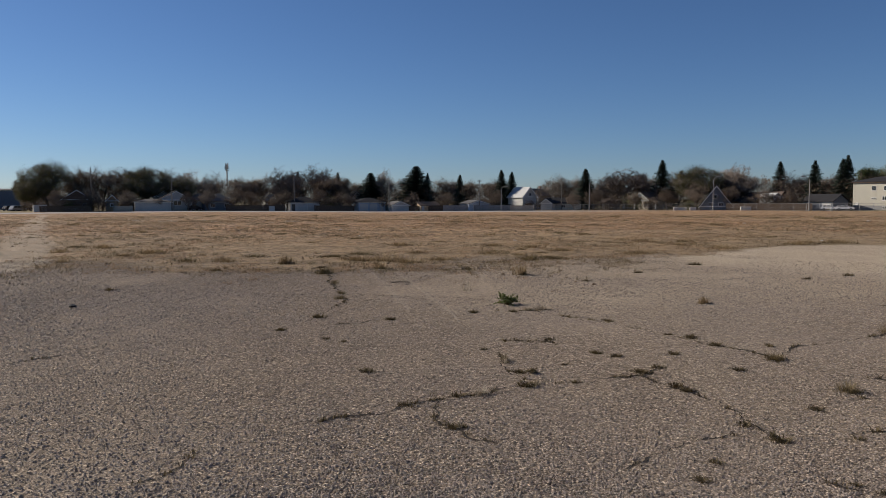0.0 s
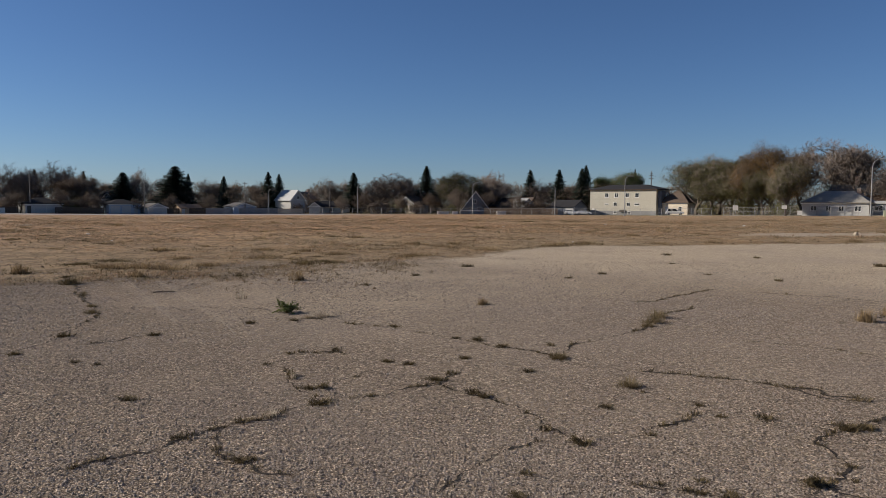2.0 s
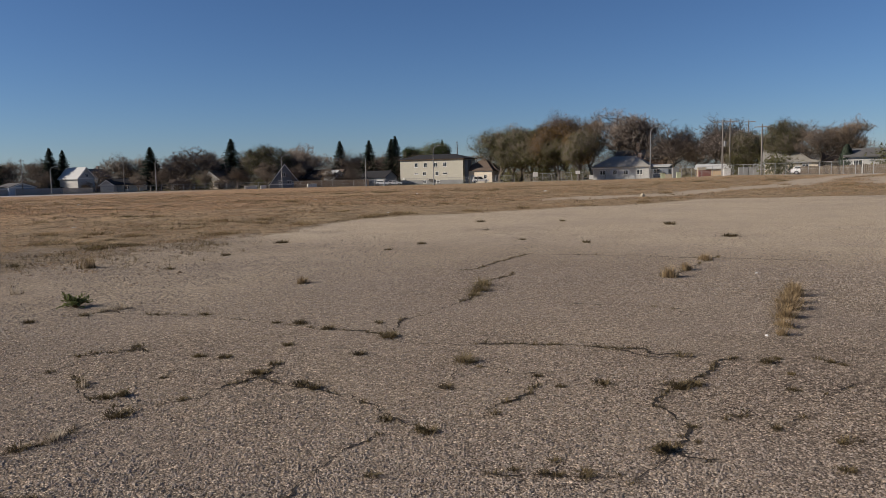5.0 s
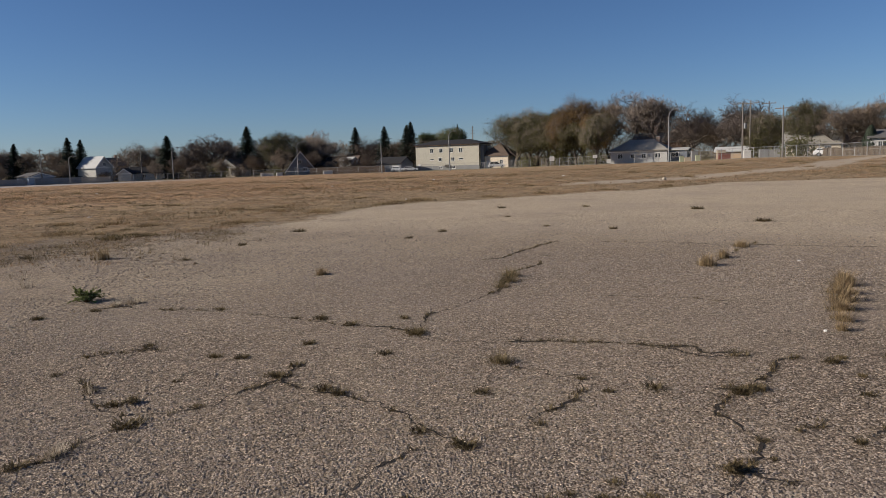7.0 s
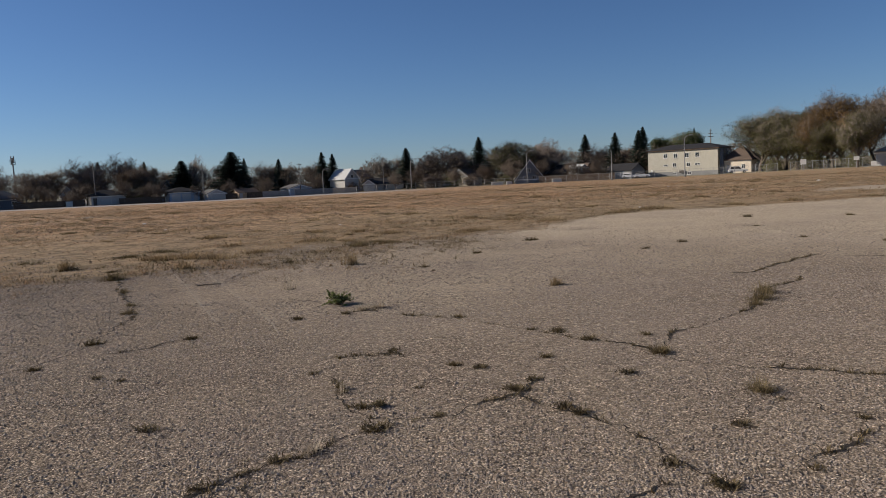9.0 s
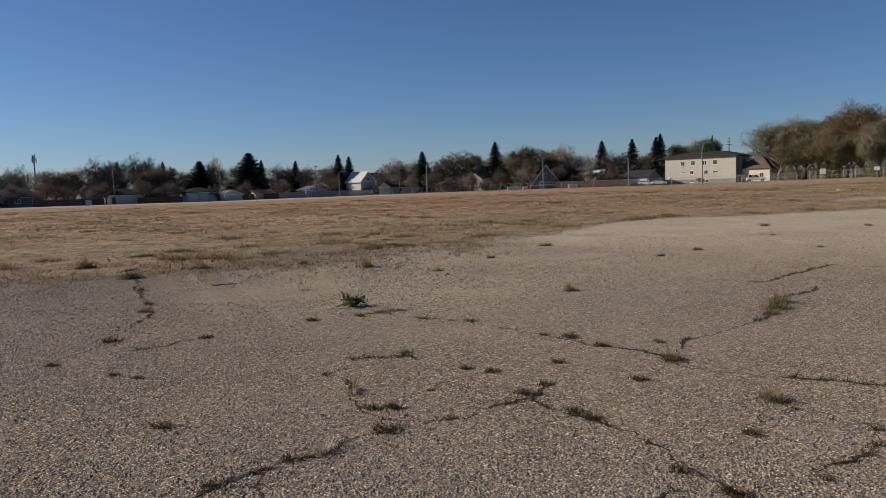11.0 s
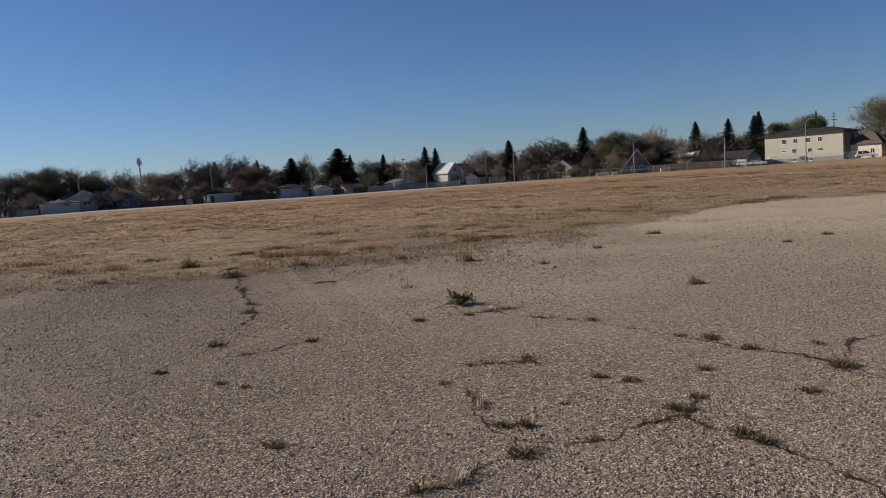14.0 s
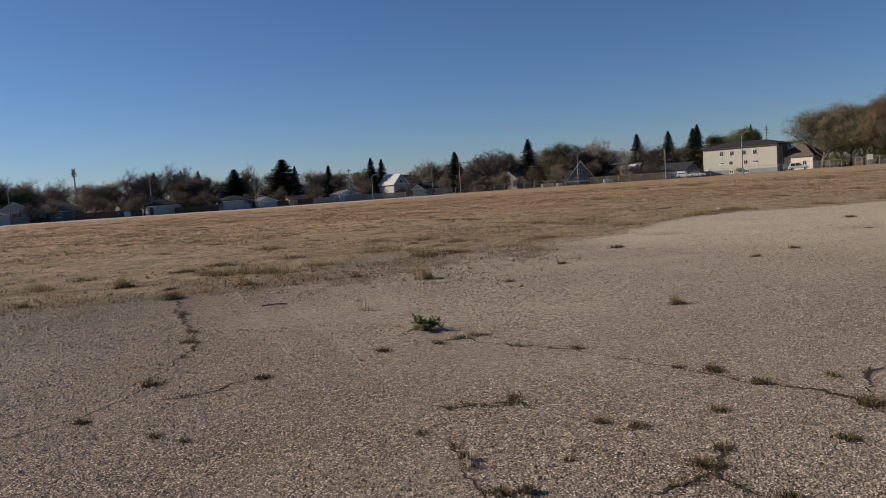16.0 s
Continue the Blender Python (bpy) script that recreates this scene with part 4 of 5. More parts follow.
olive = tree_kind(21, M_OLIVE, "thinning tree with olive autumn leaves", 0.95, 62, 0.08, 11)
ochre = tree_kind(27, M_ORANGE, "tree with ochre autumn leaves", 0.8, 56, 0.08, 8)
green = tree_kind(33, M_GREEN, "full green tree behind the apartment block", 0.9, 60, 0.11, 6)

G0 = "trees behind the far lane"
plant_out(bare_a, [(-21.6, 246, 13.3, 12.4), (-19.8, 242, 13.1, 12.9), (-13.9, 243, 14.3, 11.5), (-5.6, 245, 14.4, 9.4), (7.0, 251, 12.4, 11.5), (20.8, 231, 13.8, 14.8), (-11.2, 256, 15.9, 12.5), (23.7, 238, 11.4, 11.3), (-18.6, 249, 12.8, 9.5), (50.5, 182, 14.4, 11.1), (47.7, 183, 13.4, 12.6), (48.2, 190, 11.8, 13.0), (51.6, 168, 12.2, 14.1)], G0)
plant_out(bare_b, [(12.1, 237, 13.3, 18.1), (-12.5, 250, 13.5, 9.5), (-4.3, 251, 12.4, 9.6), (10.8, 246, 10.9, 11.3), (19.6, 242, 12.7, 10.4), (-25.0, 245, 13.6, 13.1), (15.9, 246, 12.1, 11.3), (44.0, 200, 18.5, 19.1), (56.2, 158, 10.5, 8.4)], G0)
plant_out(brown, [(-28.0, 238, 13.1, 11.3), (-26.3, 243, 13.7, 13.0), (-16.6, 244, 11.0, 11.5), (-15.2, 252, 12.2, 11.6), (-9.5, 245, 12.5, 10.5), (-7.8, 254, 10.7, 10.9), (-1.2, 255, 11.7, 12.8), (0.5, 253, 10.6, 9.7), (2.3, 261, 10.8, 12.0), (14.1, 248, 11.0, 11.4), (8.9, 258, 11.5, 9.8), (-10.6, 241, 10.7, 9.2), (26.3, 236, 10.3, 9.0), (42.3, 207, 18.3, 12.7), (45.6, 205, 16.8, 12.5), (57.7, 150, 9.5, 9.2), (59.6, 150, 10.2, 9.1), (49.6, 179, 8.7, 8.2), (64, 150, 11, 10), (69, 140, 11, 11), (75, 130, 11, 11)], G0)
plant_out(olive, [(-31.1, 236, 10.5, 6.1), (-29.7, 234, 15.1, 12.5), (-23.5, 239, 14.1, 13.5), (17.4, 227, 13.7, 13.8), (-30.4, 230, 10.2, 8.8), (-21.0, 234, 10.4, 8.9), (36.8, 201, 16.2, 12.9), (38.2, 193, 15.0, 10.3), (36.2, 198, 12.7, 9.6), (35.2, 208, 15.6, 15.0), (37.6, 196, 14.4, 11.0), (39.7, 188, 12.0, 9.0), (53.3, 158, 9.3, 8.5), (55.3, 153, 11.0, 7.5), (52.8, 158, 6.2, 7.2), (66.5, 150, 10, 9), (41.2, 170, 12.5, 8)], G0)
plant_out(ochre, [(40.4, 191, 18.1, 14.3), (39.0, 191, 14.7, 10.2), (41.3, 183, 13.1, 8.4)], "autumn trees by the side street")
plant_out(green, [(28.5, 233, 12.6, 8.9), (30.1, 228, 13.7, 9.7), (39.4, 196, 13.0, 9.0)], G0)


def spruce_kind(seed, label, dense=9):
    rnd = random.Random(seed)
    V, F, CV, CF = [], [], [], []
    tube_into(V, F, [Vector((0, 0, -0.3)), Vector((0, 0, 5)), Vector((0, 0, 9.9))], [0.2, 0.12, 0.02], 6)
    z = 0.8
    while z < 9.85:
        k = (10 - z) / 9.2
        reach_ = (1.75 * k ** 0.72 + 0.06) * rnd.uniform(0.72, 1.12)
        for j in range(dense):
            a = 2 * math.pi * (j + rnd.uniform(-0.4, 0.4)) / dense
            ln = reach_ * rnd.uniform(0.6, 1.2)
            out = Vector((math.cos(a), math.sin(a), 0))
            acr = Vector((-math.sin(a), math.cos(a), 0))
            root, drop = Vector((0, 0, z + rnd.uniform(-0.15, 0.15))), -0.3 * ln * k
            for s in range(6):
                f0, f1 = s / 6, (s + 1.3) / 6
                rise = 0.12 * ln * max(0, f1 - 0.6)
                c0 = root + out * ln * f0 + Vector((0, 0, drop * f0))
                tip = root + out * ln * f1 + Vector((0, 0, drop * f1 + rise + rnd.uniform(-0.05, 0.04)))
                w = (0.17 + 0.13 * k) * (1 - f0 * 0.65)
                b = len(CV)
                hang = Vector((0, 0, -rnd.uniform(0.1, 0.26) * (0.4 + 0.6 * k)))
                CV.extend((c0, tip + acr * w + hang, tip, tip - acr * w + hang, tip + hang * 1.3))
                CF.extend(((b, b + 1, b + 2), (b, b + 2, b + 3), (b, b + 4, b + 2)))
        z += 0.13 + 0.12 * k
    ob = tagged(thing("spruce", 0, 0, 0, 0), label, "spruce tree")
    put("trunk", mesh_of("trunk", V, F, M_BARK), ob)
    put("crown", mesh_of("crown", CV, CF, M_NEEDLE), ob, "dark needled boughs")
    return ob


plant_out(spruce_kind(5, "dark narrow spruce standing above the roofs", 13), [(-2.7, 251, 12.7, 2.7), (-0.2, 247, 11.9, 3.2), (-12.6, 256, 13.2, 2.7), (-9.6, 257, 13.0, 2.7), (3.0, 243, 13.3, 3.7), (3.8, 245, 12.7, 3.4), (9.4, 239, 13.2, 4.4), (15.0, 241, 15.5, 4.8), (23.0, 239, 14.2, 4.0), (25.2, 231, 13.9, 3.9), (26.9, 227, 14.0, 3.8), (27.2, 229, 15.0, 3.8), (30.8, 241, 14.2, 1.8)], "spruces", 0.1, 5.6)
plant_out(spruce_kind(6, "dark broad spruce among bare trees", 15), [(-7.1, 244, 12.5, 6.3), (-3.6, 247, 14.9, 8.3), (-3.9, 249, 11.8, 5.7)], "spruces", 0.1, 5.6)

yard = tree_kind(41, M_TWIGLEAF, "small leafless yard tree beside a house", 1.0, 6, 0.05, 9, M_TWIGLEAF)
plant_out(yard, [(a, float(reach(a)) + off, h, h * 0.85) for a, off, h in ((-29.0, 3, 6.5), (-27.2, 4, 7.5), (-26.5, 2.5, 5.0), (-24.6, 5, 6.5), (-22.7, 2.2, 4.2), (-20.6, 3, 6.0), (-19.1, 3.5, 6.8), (-17.3, 4, 7.5), (-16.0, 5, 6.5),
          (-14.1, 4, 6.0), (-13.5, 6, 7.0), (-10.9, 4, 7.5), (-9.4, 5, 7.0), (-8.7, 3, 5.5), (-6.2, 3, 5.0), (-3.9, 5, 6.5), (-1.4, 4, 6.5), (2.4, 4, 7.0), (8.6, 5, 6.0), (9.9, 6, 7.5), (12.9, 5, 6.0), (15.4, 5, 7.0), (17.6, 4, 8.5), (19.6, 5, 7.5), (21.9, 5, 6.5), (23.9, 5, 6.0))], "yard trees", 0.1, 1.1)

ced = tagged(thing("cedar", *place(59.3, 126), 0), "dark clipped column-shaped cedar", "cedar")
rnd = random.Random(4)
cv, cf = [], []
for k in range(2600):
    z = rnd.uniform(0.1, 4.2)
    rad = 1.1 * min(1, (4.3 - z) / 2.2) ** 0.6 * rnd.uniform(0.75, 1.05)
    a = rnd.uniform(0, 6.283)
    p = Vector((rad * math.cos(a), rad * math.sin(a), z))
    b = len(cv)
    u, w = Vector((rnd.gauss(0, 0.1), rnd.gauss(0, 0.1), 0.3)), Vector((-math.sin(a), math.cos(a), 0)) * 0.09
    cv.extend((p - w, p + w, p + u))
    cf.append((b, b + 1, b + 2))
put("foliage", mesh_of("foliage", cv, cf, M_NEEDLE), ced)
put("trunk", mesh_of("trunk", *tube_data(3.5, 0.12), M_BARK), ced)


def far_woods():
    """The hazy twig mass of the gardens and woods behind the houses."""
    rnd = np.random.RandomState(77)
    n = 280000
    az = rnd.uniform(-31.3, 82, n)
    d = reach(az) + np.array([22, 30, 42, 60])[rnd.randint(0, 4, n)] + rnd.uniform(-5, 5, n)
    x, y = d * np.sin(np.radians(az)), d * np.cos(np.radians(az))
    tall = 4.0 + 4.5 * value_noise(az, d / 30, 1.7, 8) + 2.6 * value_noise(az, d / 9, 0.45, 9)
    tall = tall * np.interp(az, [-38, -30, 40, 46, 60], [0.8, 1, 1, 0.75, 0.7])
    p = np.stack([x, y, ground_z(x, y) + tall * rnd.random_sample(n) ** 0.85], -1)
    s = (rnd.uniform(0.35, 1.1, n) * (d / 250) ** 1.6)[:, None]
    e = np.stack([rnd.normal(0, 0.6, n), rnd.normal(0, 0.6, n), rnd.uniform(0.1, 1, n)], -1)
    e = e / np.linalg.norm(e, axis=1)[:, None] * s
    w = rnd.normal(0, 1, (n, 3)) * (1, 1, 0.5)
    w = w / np.linalg.norm(w, axis=1)[:, None] * s * rnd.uniform(0.04, 0.16, n)[:, None]
    V = np.stack([p - w, p + w, p + e], 1).reshape(-1, 3)
    F = np.arange(3 * n).reshape(-1, 3)
    return tagged(new("far_woods", mesh_of("far_woods", V.tolist(), F.tolist(), M_TWIGLEAF)), "brown twiggy woods and gardens behind the houses", "woods", kind="stuff")


far_woods()


def shrub_kind(seed, material, label):
    rnd = random.Random(seed)
    V, F, SV, SF = [], [], [], []
    for k in range(9):
        a = rnd.uniform(0, 6.283)
        tube_into(SV, SF, [Vector((0, 0, -0.1)), Vector((math.cos(a) * 0.4, math.sin(a) * 0.4, 0.9)), Vector((math.cos(a), math.sin(a), rnd.uniform(1.2, 1.9)))], [0.04, 0.025, 0.008], 4)
    for k in range(1500):
        v = Vector((rnd.gauss(0, 0.6), rnd.gauss(0, 0.6), abs(rnd.gauss(0.9, 0.5))))
        e = Vector((rnd.gauss(0, 1), rnd.gauss(0, 1), rnd.gauss(0.6, 1))).normalized() * rnd.uniform(0.12, 0.3)
        w = e.orthogonal().normalized() * rnd.uniform(0.02, 0.07)
        b = len(V)
        V.extend((v - w, v + w, v + e))
        F.append((b, b + 1, b + 2))
    ob = tagged(thing("shrub", 0, 0, 0, 0), label, "shrub")
    put("stems", mesh_of("stems", SV, SF, M_BARK), ob)
    tagged(put("foliage", mesh_of("foliage", V, F, material), ob), kind="stuff")
    return ob


for seed, mt, lb, bearings in ((1, M_TWIGLEAF, "brown leafless shrub against the fence", (-27, -24.5, -14.4, -12.8, -8.6, -3.1, 1.1, 5.2, 11.5, 14.2, 21, 23)),
                               (2, M_OLIVE, "olive shrub by the houses", (-28.5, -22, -10.5, 13, 17, 36, 38.5, 41, 52.5, 55, 62, 68))):
    sh = shrub_kind(seed, mt, lb)
    plant_out(sh, [(a, float(reach(a)) + 6 + (a * 3.7) % 5, 14 + (a * 5.3) % 9, 15 + (a * 7.1) % 12) for a in bearings], "shrubs along the fences", 0.05, 1.0)

# ---- weeds on the pavement
def blades(rnd, n, h, spread, width, lean=0.5, V=None, F=None, at=(0, 0, 0)):
    V, F = ([] if V is None else V), ([] if F is None else F)
    o = Vector(at)
    for k in range(n):
        a, r = rnd.uniform(0, 6.283), spread * rnd.random() ** 0.9 * (1.35 if k % 5 == 0 else 0.85)
        p = o + Vector((r * math.cos(a), r * math.sin(a), -0.005))
        hh = h * (0.25 + 0.85 * rnd.random() ** 1.6)
        t = a + rnd.gauss(0, 0.8)
        out = Vector((math.cos(t), math.sin(t), 0)) * hh * lean * rnd.uniform(0.2, 1.3)
        w = Vector((-math.sin(t), math.cos(t), 0)) * width * rnd.uniform(0.6, 1.3)
        mid = p + out * 0.35 + Vector((0, 0, hh * 0.6))
        tip = p + out + Vector((0, 0, hh * rnd.uniform(0.75, 1.0)))
        b = len(V)
        V.extend((p - w, p + w, mid + w * 0.8, mid - w * 0.8, tip))
        F.extend(((b, b + 1, b + 2, b + 3), (b + 3, b + 2, b + 4)))
    return V, F


def tuft_kind(seed, n, h, spread, material, label, lean=0.5, width=0.004, name="grass_tuft", litter=0.0):
    rnd = random.Random(seed)
    ob = tagged(thing(name, 0, 0, 0, 0), label, "grass tuft" if name == "grass_tuft" else "weed")
    tagged(put("foliage", mesh_of("foliage", *blades(rnd, n, h, spread, width, lean), material), ob), kind="stuff")
    V, F = blades(rnd, n // 2, h * 0.35, spread * 1.5, width * 1.2, 1.6)
    tagged(put("dead_thatch", mesh_of("dead_thatch", V, F, M_DARKWEED), ob, "dark dead thatch at the root"), kind="stuff")
    return ob


def set_out(ob, rows, group):
    for k, (x, y, s) in enumerate(rows):
        m = Matrix.LocRotScale((x, y, gz(x, y)), Euler((0, 0, (k * 2.1 + x) % 6.28)), (s * (0.8 + 0.5 * ((k * 0.37) % 1)), s * (0.6 + 0.5 * ((k * 0.61) % 1)), s * (0.7 + 0.5 * ((k * 0.83) % 1))))
        made = ob if k == 0 else copy_thing(ob, Matrix())
        made["group"] = group
        made.matrix_basis = m


GW = "weeds in the pavement"
set_out(tuft_kind(1, 260, 0.19, 0.12, M_STRAW, "dry straw-coloured grass tuft in the pavement", 0.5), [(3.64, 10.1, 0.95), (8.14, 7.31, 1.0), (8.97, 7.72, 0.85), (10.11, 8.32, 0.8), (-4.43, 17.14, 1.5), (-1.91, 15.67, 1.3), (1.21, 14.42, 1.15)], GW)
set_out(tuft_kind(2, 280, 0.19, 0.2, M_WEED, "thick olive grass tuft with a dark root", 1.0, 0.003), [(-2.98, 14.64, 1.35), (5.57, 8.3, 0.75), (5.3, 7.95, 0.7), (5.05, 7.7, 0.5), (-1.98, 10.66, 0.5), (-2.1, 11.4, 0.5), (-2.45, 12.8, 0.45), (3.12, 6.22, 0.34), (3.17, 4.98, 0.5)], GW)
set_out(tuft_kind(3, 340, 0.25, 0.14, M_STRAW, "tall yellow dry grass clump", 0.95, 0.003), [(8.4, 5.52, 0.75), (8.05, 5.3, 0.85), (7.6, 5.05, 0.8), (7.25, 4.82, 0.85), (6.85, 4.58, 0.8), (6.45, 4.32, 0.65), (6.1, 4.1, 0.4)], "row of tall dry grass")
set_out(tuft_kind(4, 170, 0.048, 0.08, M_DARKWEED, "low dark weed mat in a crack", 1.4, 0.004), [(1.98, 4.02, 1.0), (2.09, 3.69, 0.8), (1.36, 6.45, 0.8), (1.54, 6.28, 0.8), (1.84, 5.8, 0.7), (1.62, 5.61, 1.1), (1.81, 5.1, 0.8), (1.86, 4.96, 0.8), (2.55, 5.71, 0.7), (0.41, 6.01, 0.6), (0.51, 5.58, 0.9), (0.54, 5.11, 1.3), (10.77, 12.02, 1.3), (13.99, 10.86, 1.9), (15.96, 14.38, 2.4), (6.77, 13.54, 1.2), (2.59, 7.27, 0.8), (3.64, 3.83, 1.1), (4.02, 3.47, 0.9), (4.15, 3.44, 0.9), (5.14, 3.56, 1.0), (2.66, 4.42, 0.7), (2.62, 3.74, 0.6), (0.7, 9.3, 1.1), (-1.96, 8.75, 1.1), (-2.24, 7.78, 0.9), (-0.97, 8.6, 0.9), (-0.91, 5.63, 0.9), (0.97, 5.9, 0.5), (0.22, 6.66, 0.6), (0.14, 9.17, 1.0), (1.52, 3.28, 0.5), (1.34, 2.99, 0.6), (2.18, 2.94, 0.5), (2.44, 2.92, 0.5), (2.43, 2.66, 0.6), (3.35, 3.96, 0.5), (3.38, 4.28, 0.5), (3.29, 2.68, 0.4), (3.08, 2.71, 0.7), (3.0, 2.7, 0.5), (-0.47, 4.49, 0.8), (-0.08, 3.91, 0.7), (0.0, 3.93, 0.5), (-0.05, 4.76, 0.8), (-1.58, 7.24, 0.7), (-1.35, 7.05, 0.7), (0.97, 5.22, 0.6), (0.96, 7.19, 0.6), (4.04, 3.46, 0.7), (4.17, 3.47, 0.7), (1.89, 8.48, 0.9), (2.39, 7.48, 0.7), (2.6, 7.33, 0.8), (2.74, 6.88, 0.8), (2.15, 6.41, 0.8), (3.3, 6.85, 0.8), (3.45, 2.87, 0.5), (3.2, 4.95, 0.9), (3.08, 6.2, 1.0), (5.29, 3.58, 0.55), (4.97, 3.23, 0.55), (4.62, 2.99, 0.55), (5.53, 3.27, 0.55), (5.53, 3.17, 0.55), (3.85, 2.57, 0.55), (3.95, 2.23, 0.55), (3.59, 1.99, 0.55), (2.28, 2.82, 0.55), (2.33, 2.76, 0.55), (2.47, 2.71, 0.55)], GW)
set_out(tuft_kind(8, 170, 0.06, 0.1, M_DARKWEED, "scattered dark weed mat on the pavement", 1.4, 0.004), [(11.2, 16.5, 1.2), (12.9, 19.3, 1.5), (5.6, 16.8, 1.6), (7.9, 14.2, 1.2), (2.4, 13.2, 1.1), (-3.3, 16.0, 1.3), (-5.6, 15.4, 1.4), (-6.3, 11.8, 1.1), (0.1, 15.6, 1.2), (3.8, 14.9, 1.2), (14.8, 17.6, 1.6), (10.1, 13.4, 1.0)], GW)
set_out(tuft_kind(5, 40, 0.42, 0.1, M_PALE, "wispy bleached grass with tall stalks", 0.3, 0.003), [(0.05, 11.75, 1.0), (1.15, 14.31, 0.5), (0.4, 5.98, 0.35)], GW)
set_out(tuft_kind(6, 420, 0.15, 0.38, M_STRAW, "wide matted tuft at the edge of the field", 1.3, 0.004), [(-2.71, 18.05, 1.4), (-2.1, 17.9, 1.3), (-1.5, 17.6, 1.3), (-0.6, 18.2, 1.1), (-6.2, 17.9, 1.2), (5.2, 20.6, 1.3), (11.6, 24.7, 1.2), (13.2, 25.3, 1.3), (16.5, 25.4, 1.1), (19.2, 25.6, 1.2), (22.4, 25.3, 1.0), (26.0, 25.2, 1.2), (8.3, 22.9, 1.1), (-9.0, 20.0, 1.0), (-12.5, 21.5, 1.1), (3.0, 21.4, 1.0), (0.8, 20.6, 0.9)], "tufts at the edge of the field")
set_out(tuft_kind(7, 200, 0.11, 0.15, M_PALE, "flattened yellow straw beside the green weed", 1.5, 0.004), [(0.93, 9.5, 0.95), (1.12, 9.55, 0.8), (0.14, 4.84, 0.6)], GW)

set_out(tuft_kind(9, 140, 0.13, 0.6, M_PALE, "bleached matted grass patch in the field", 1.2, 0.008), [(-27, 60, 1.6), (-24.5, 58, 1.5), (-22, 61, 1.7), (-19.5, 57, 1.4), (-25.5, 63, 1.8), (-15.0, 56, 1.3), (-13.5, 57, 1.3), (-30, 66, 1.7)], "bleached patches in the field")

FIELD_RND = random.Random(91)
FIELD_TUFTS = []
while len(FIELD_TUFTS) < 150:
    a, r = FIELD_RND.uniform(-34, 60), 18 + 100 * FIELD_RND.random() ** 1.9
    tx, ty = place(a, r)
    if ty > float(field_edge(tx)) + 1.0:
        FIELD_TUFTS.append((tx, ty, FIELD_RND.uniform(0.6, 1.6) * (1 + r / 90)))
set_out(tuft_kind(11, 220, 0.085, 0.26, M_STRAW, "dry grass clump rising from the field", 1.1, 0.006), FIELD_TUFTS[:90], "clumps in the field")
set_out(tuft_kind(12, 260, 0.06, 0.3, M_WEED, "dull olive weed clump in the field", 1.3, 0.006), FIELD_TUFTS[90:], "clumps in the field")


def leafy_weed(x, y, s, seed, label, leaf=None):
    rnd = random.Random(seed)
    ob = tagged(thing("leafy_weed", x, y), label, "weed", GW)
    SV, SF, LV, LF = [], [], [], []
    for k in range(34):
        a, up = rnd.uniform(0, 6.283), rnd.uniform(0.1, 1.3)
        d = Vector((math.cos(a) * math.cos(up), math.sin(a) * math.cos(up), math.sin(up) * 0.85))
        ln = rnd.uniform(0.1, 0.2) * s
        pts = [Vector((0, 0, -0.01)), d * ln * 0.55 + Vector((0, 0, 0.02 * s)), d * ln]
        tube_into(SV, SF, pts, [0.004 * s, 0.003 * s, 0.0015 * s], 3)
        for j in range(16):
            q = pts[1].lerp(pts[2], rnd.uniform(-0.5, 1.0))
            e = Vector((rnd.gauss(0, 1), rnd.gauss(0, 1), rnd.gauss(0.2, 0.6))).normalized() * rnd.uniform(0.015, 0.04) * s
            w = e.cross(Vector((rnd.gauss(0, 0.6), rnd.gauss(0, 0.6), 1))).normalized() * rnd.uniform(0.006, 0.013) * s
            b = len(LV)
            LV.extend((q, q + e * 0.4 + w, q + e, q + e * 0.4 - w))
            LF.extend(((b, b + 1, b + 2), (b, b + 2, b + 3)))
    put("stem", mesh_of("stem", SV, SF, M_WEED), ob)
    tagged(put("foliage", mesh_of("foliage", LV, LF, leaf or M_LEAF), ob), kind="stuff")
    return ob


leafy_weed(0.67, 10.0, 1.35, 3, "bushy green thistle-like weed in the pavement")
leafy_weed(0.4, 6.1, 0.4, 5, "small sprawling green weed", M_WEED)
leafy_weed(0.62, 5.55, 0.4, 6, "small low green weed in a crack", M_WEED)
leafy_weed(3.0, 2.69, 0.45, 8, "low brownish weed in a hole", M_DARKWEED)
leafy_weed(2.05, 3.72, 0.35, 9, "tiny olive weed in a crack", M_WEED)
leafy_weed(-2.95, 14.6, 0.9, 10, "olive weed among dry grass", M_WEED)

# ---- cracks: flat soil strips coloured dark for recess shade, with weeds growing in them
CRACKED = set()


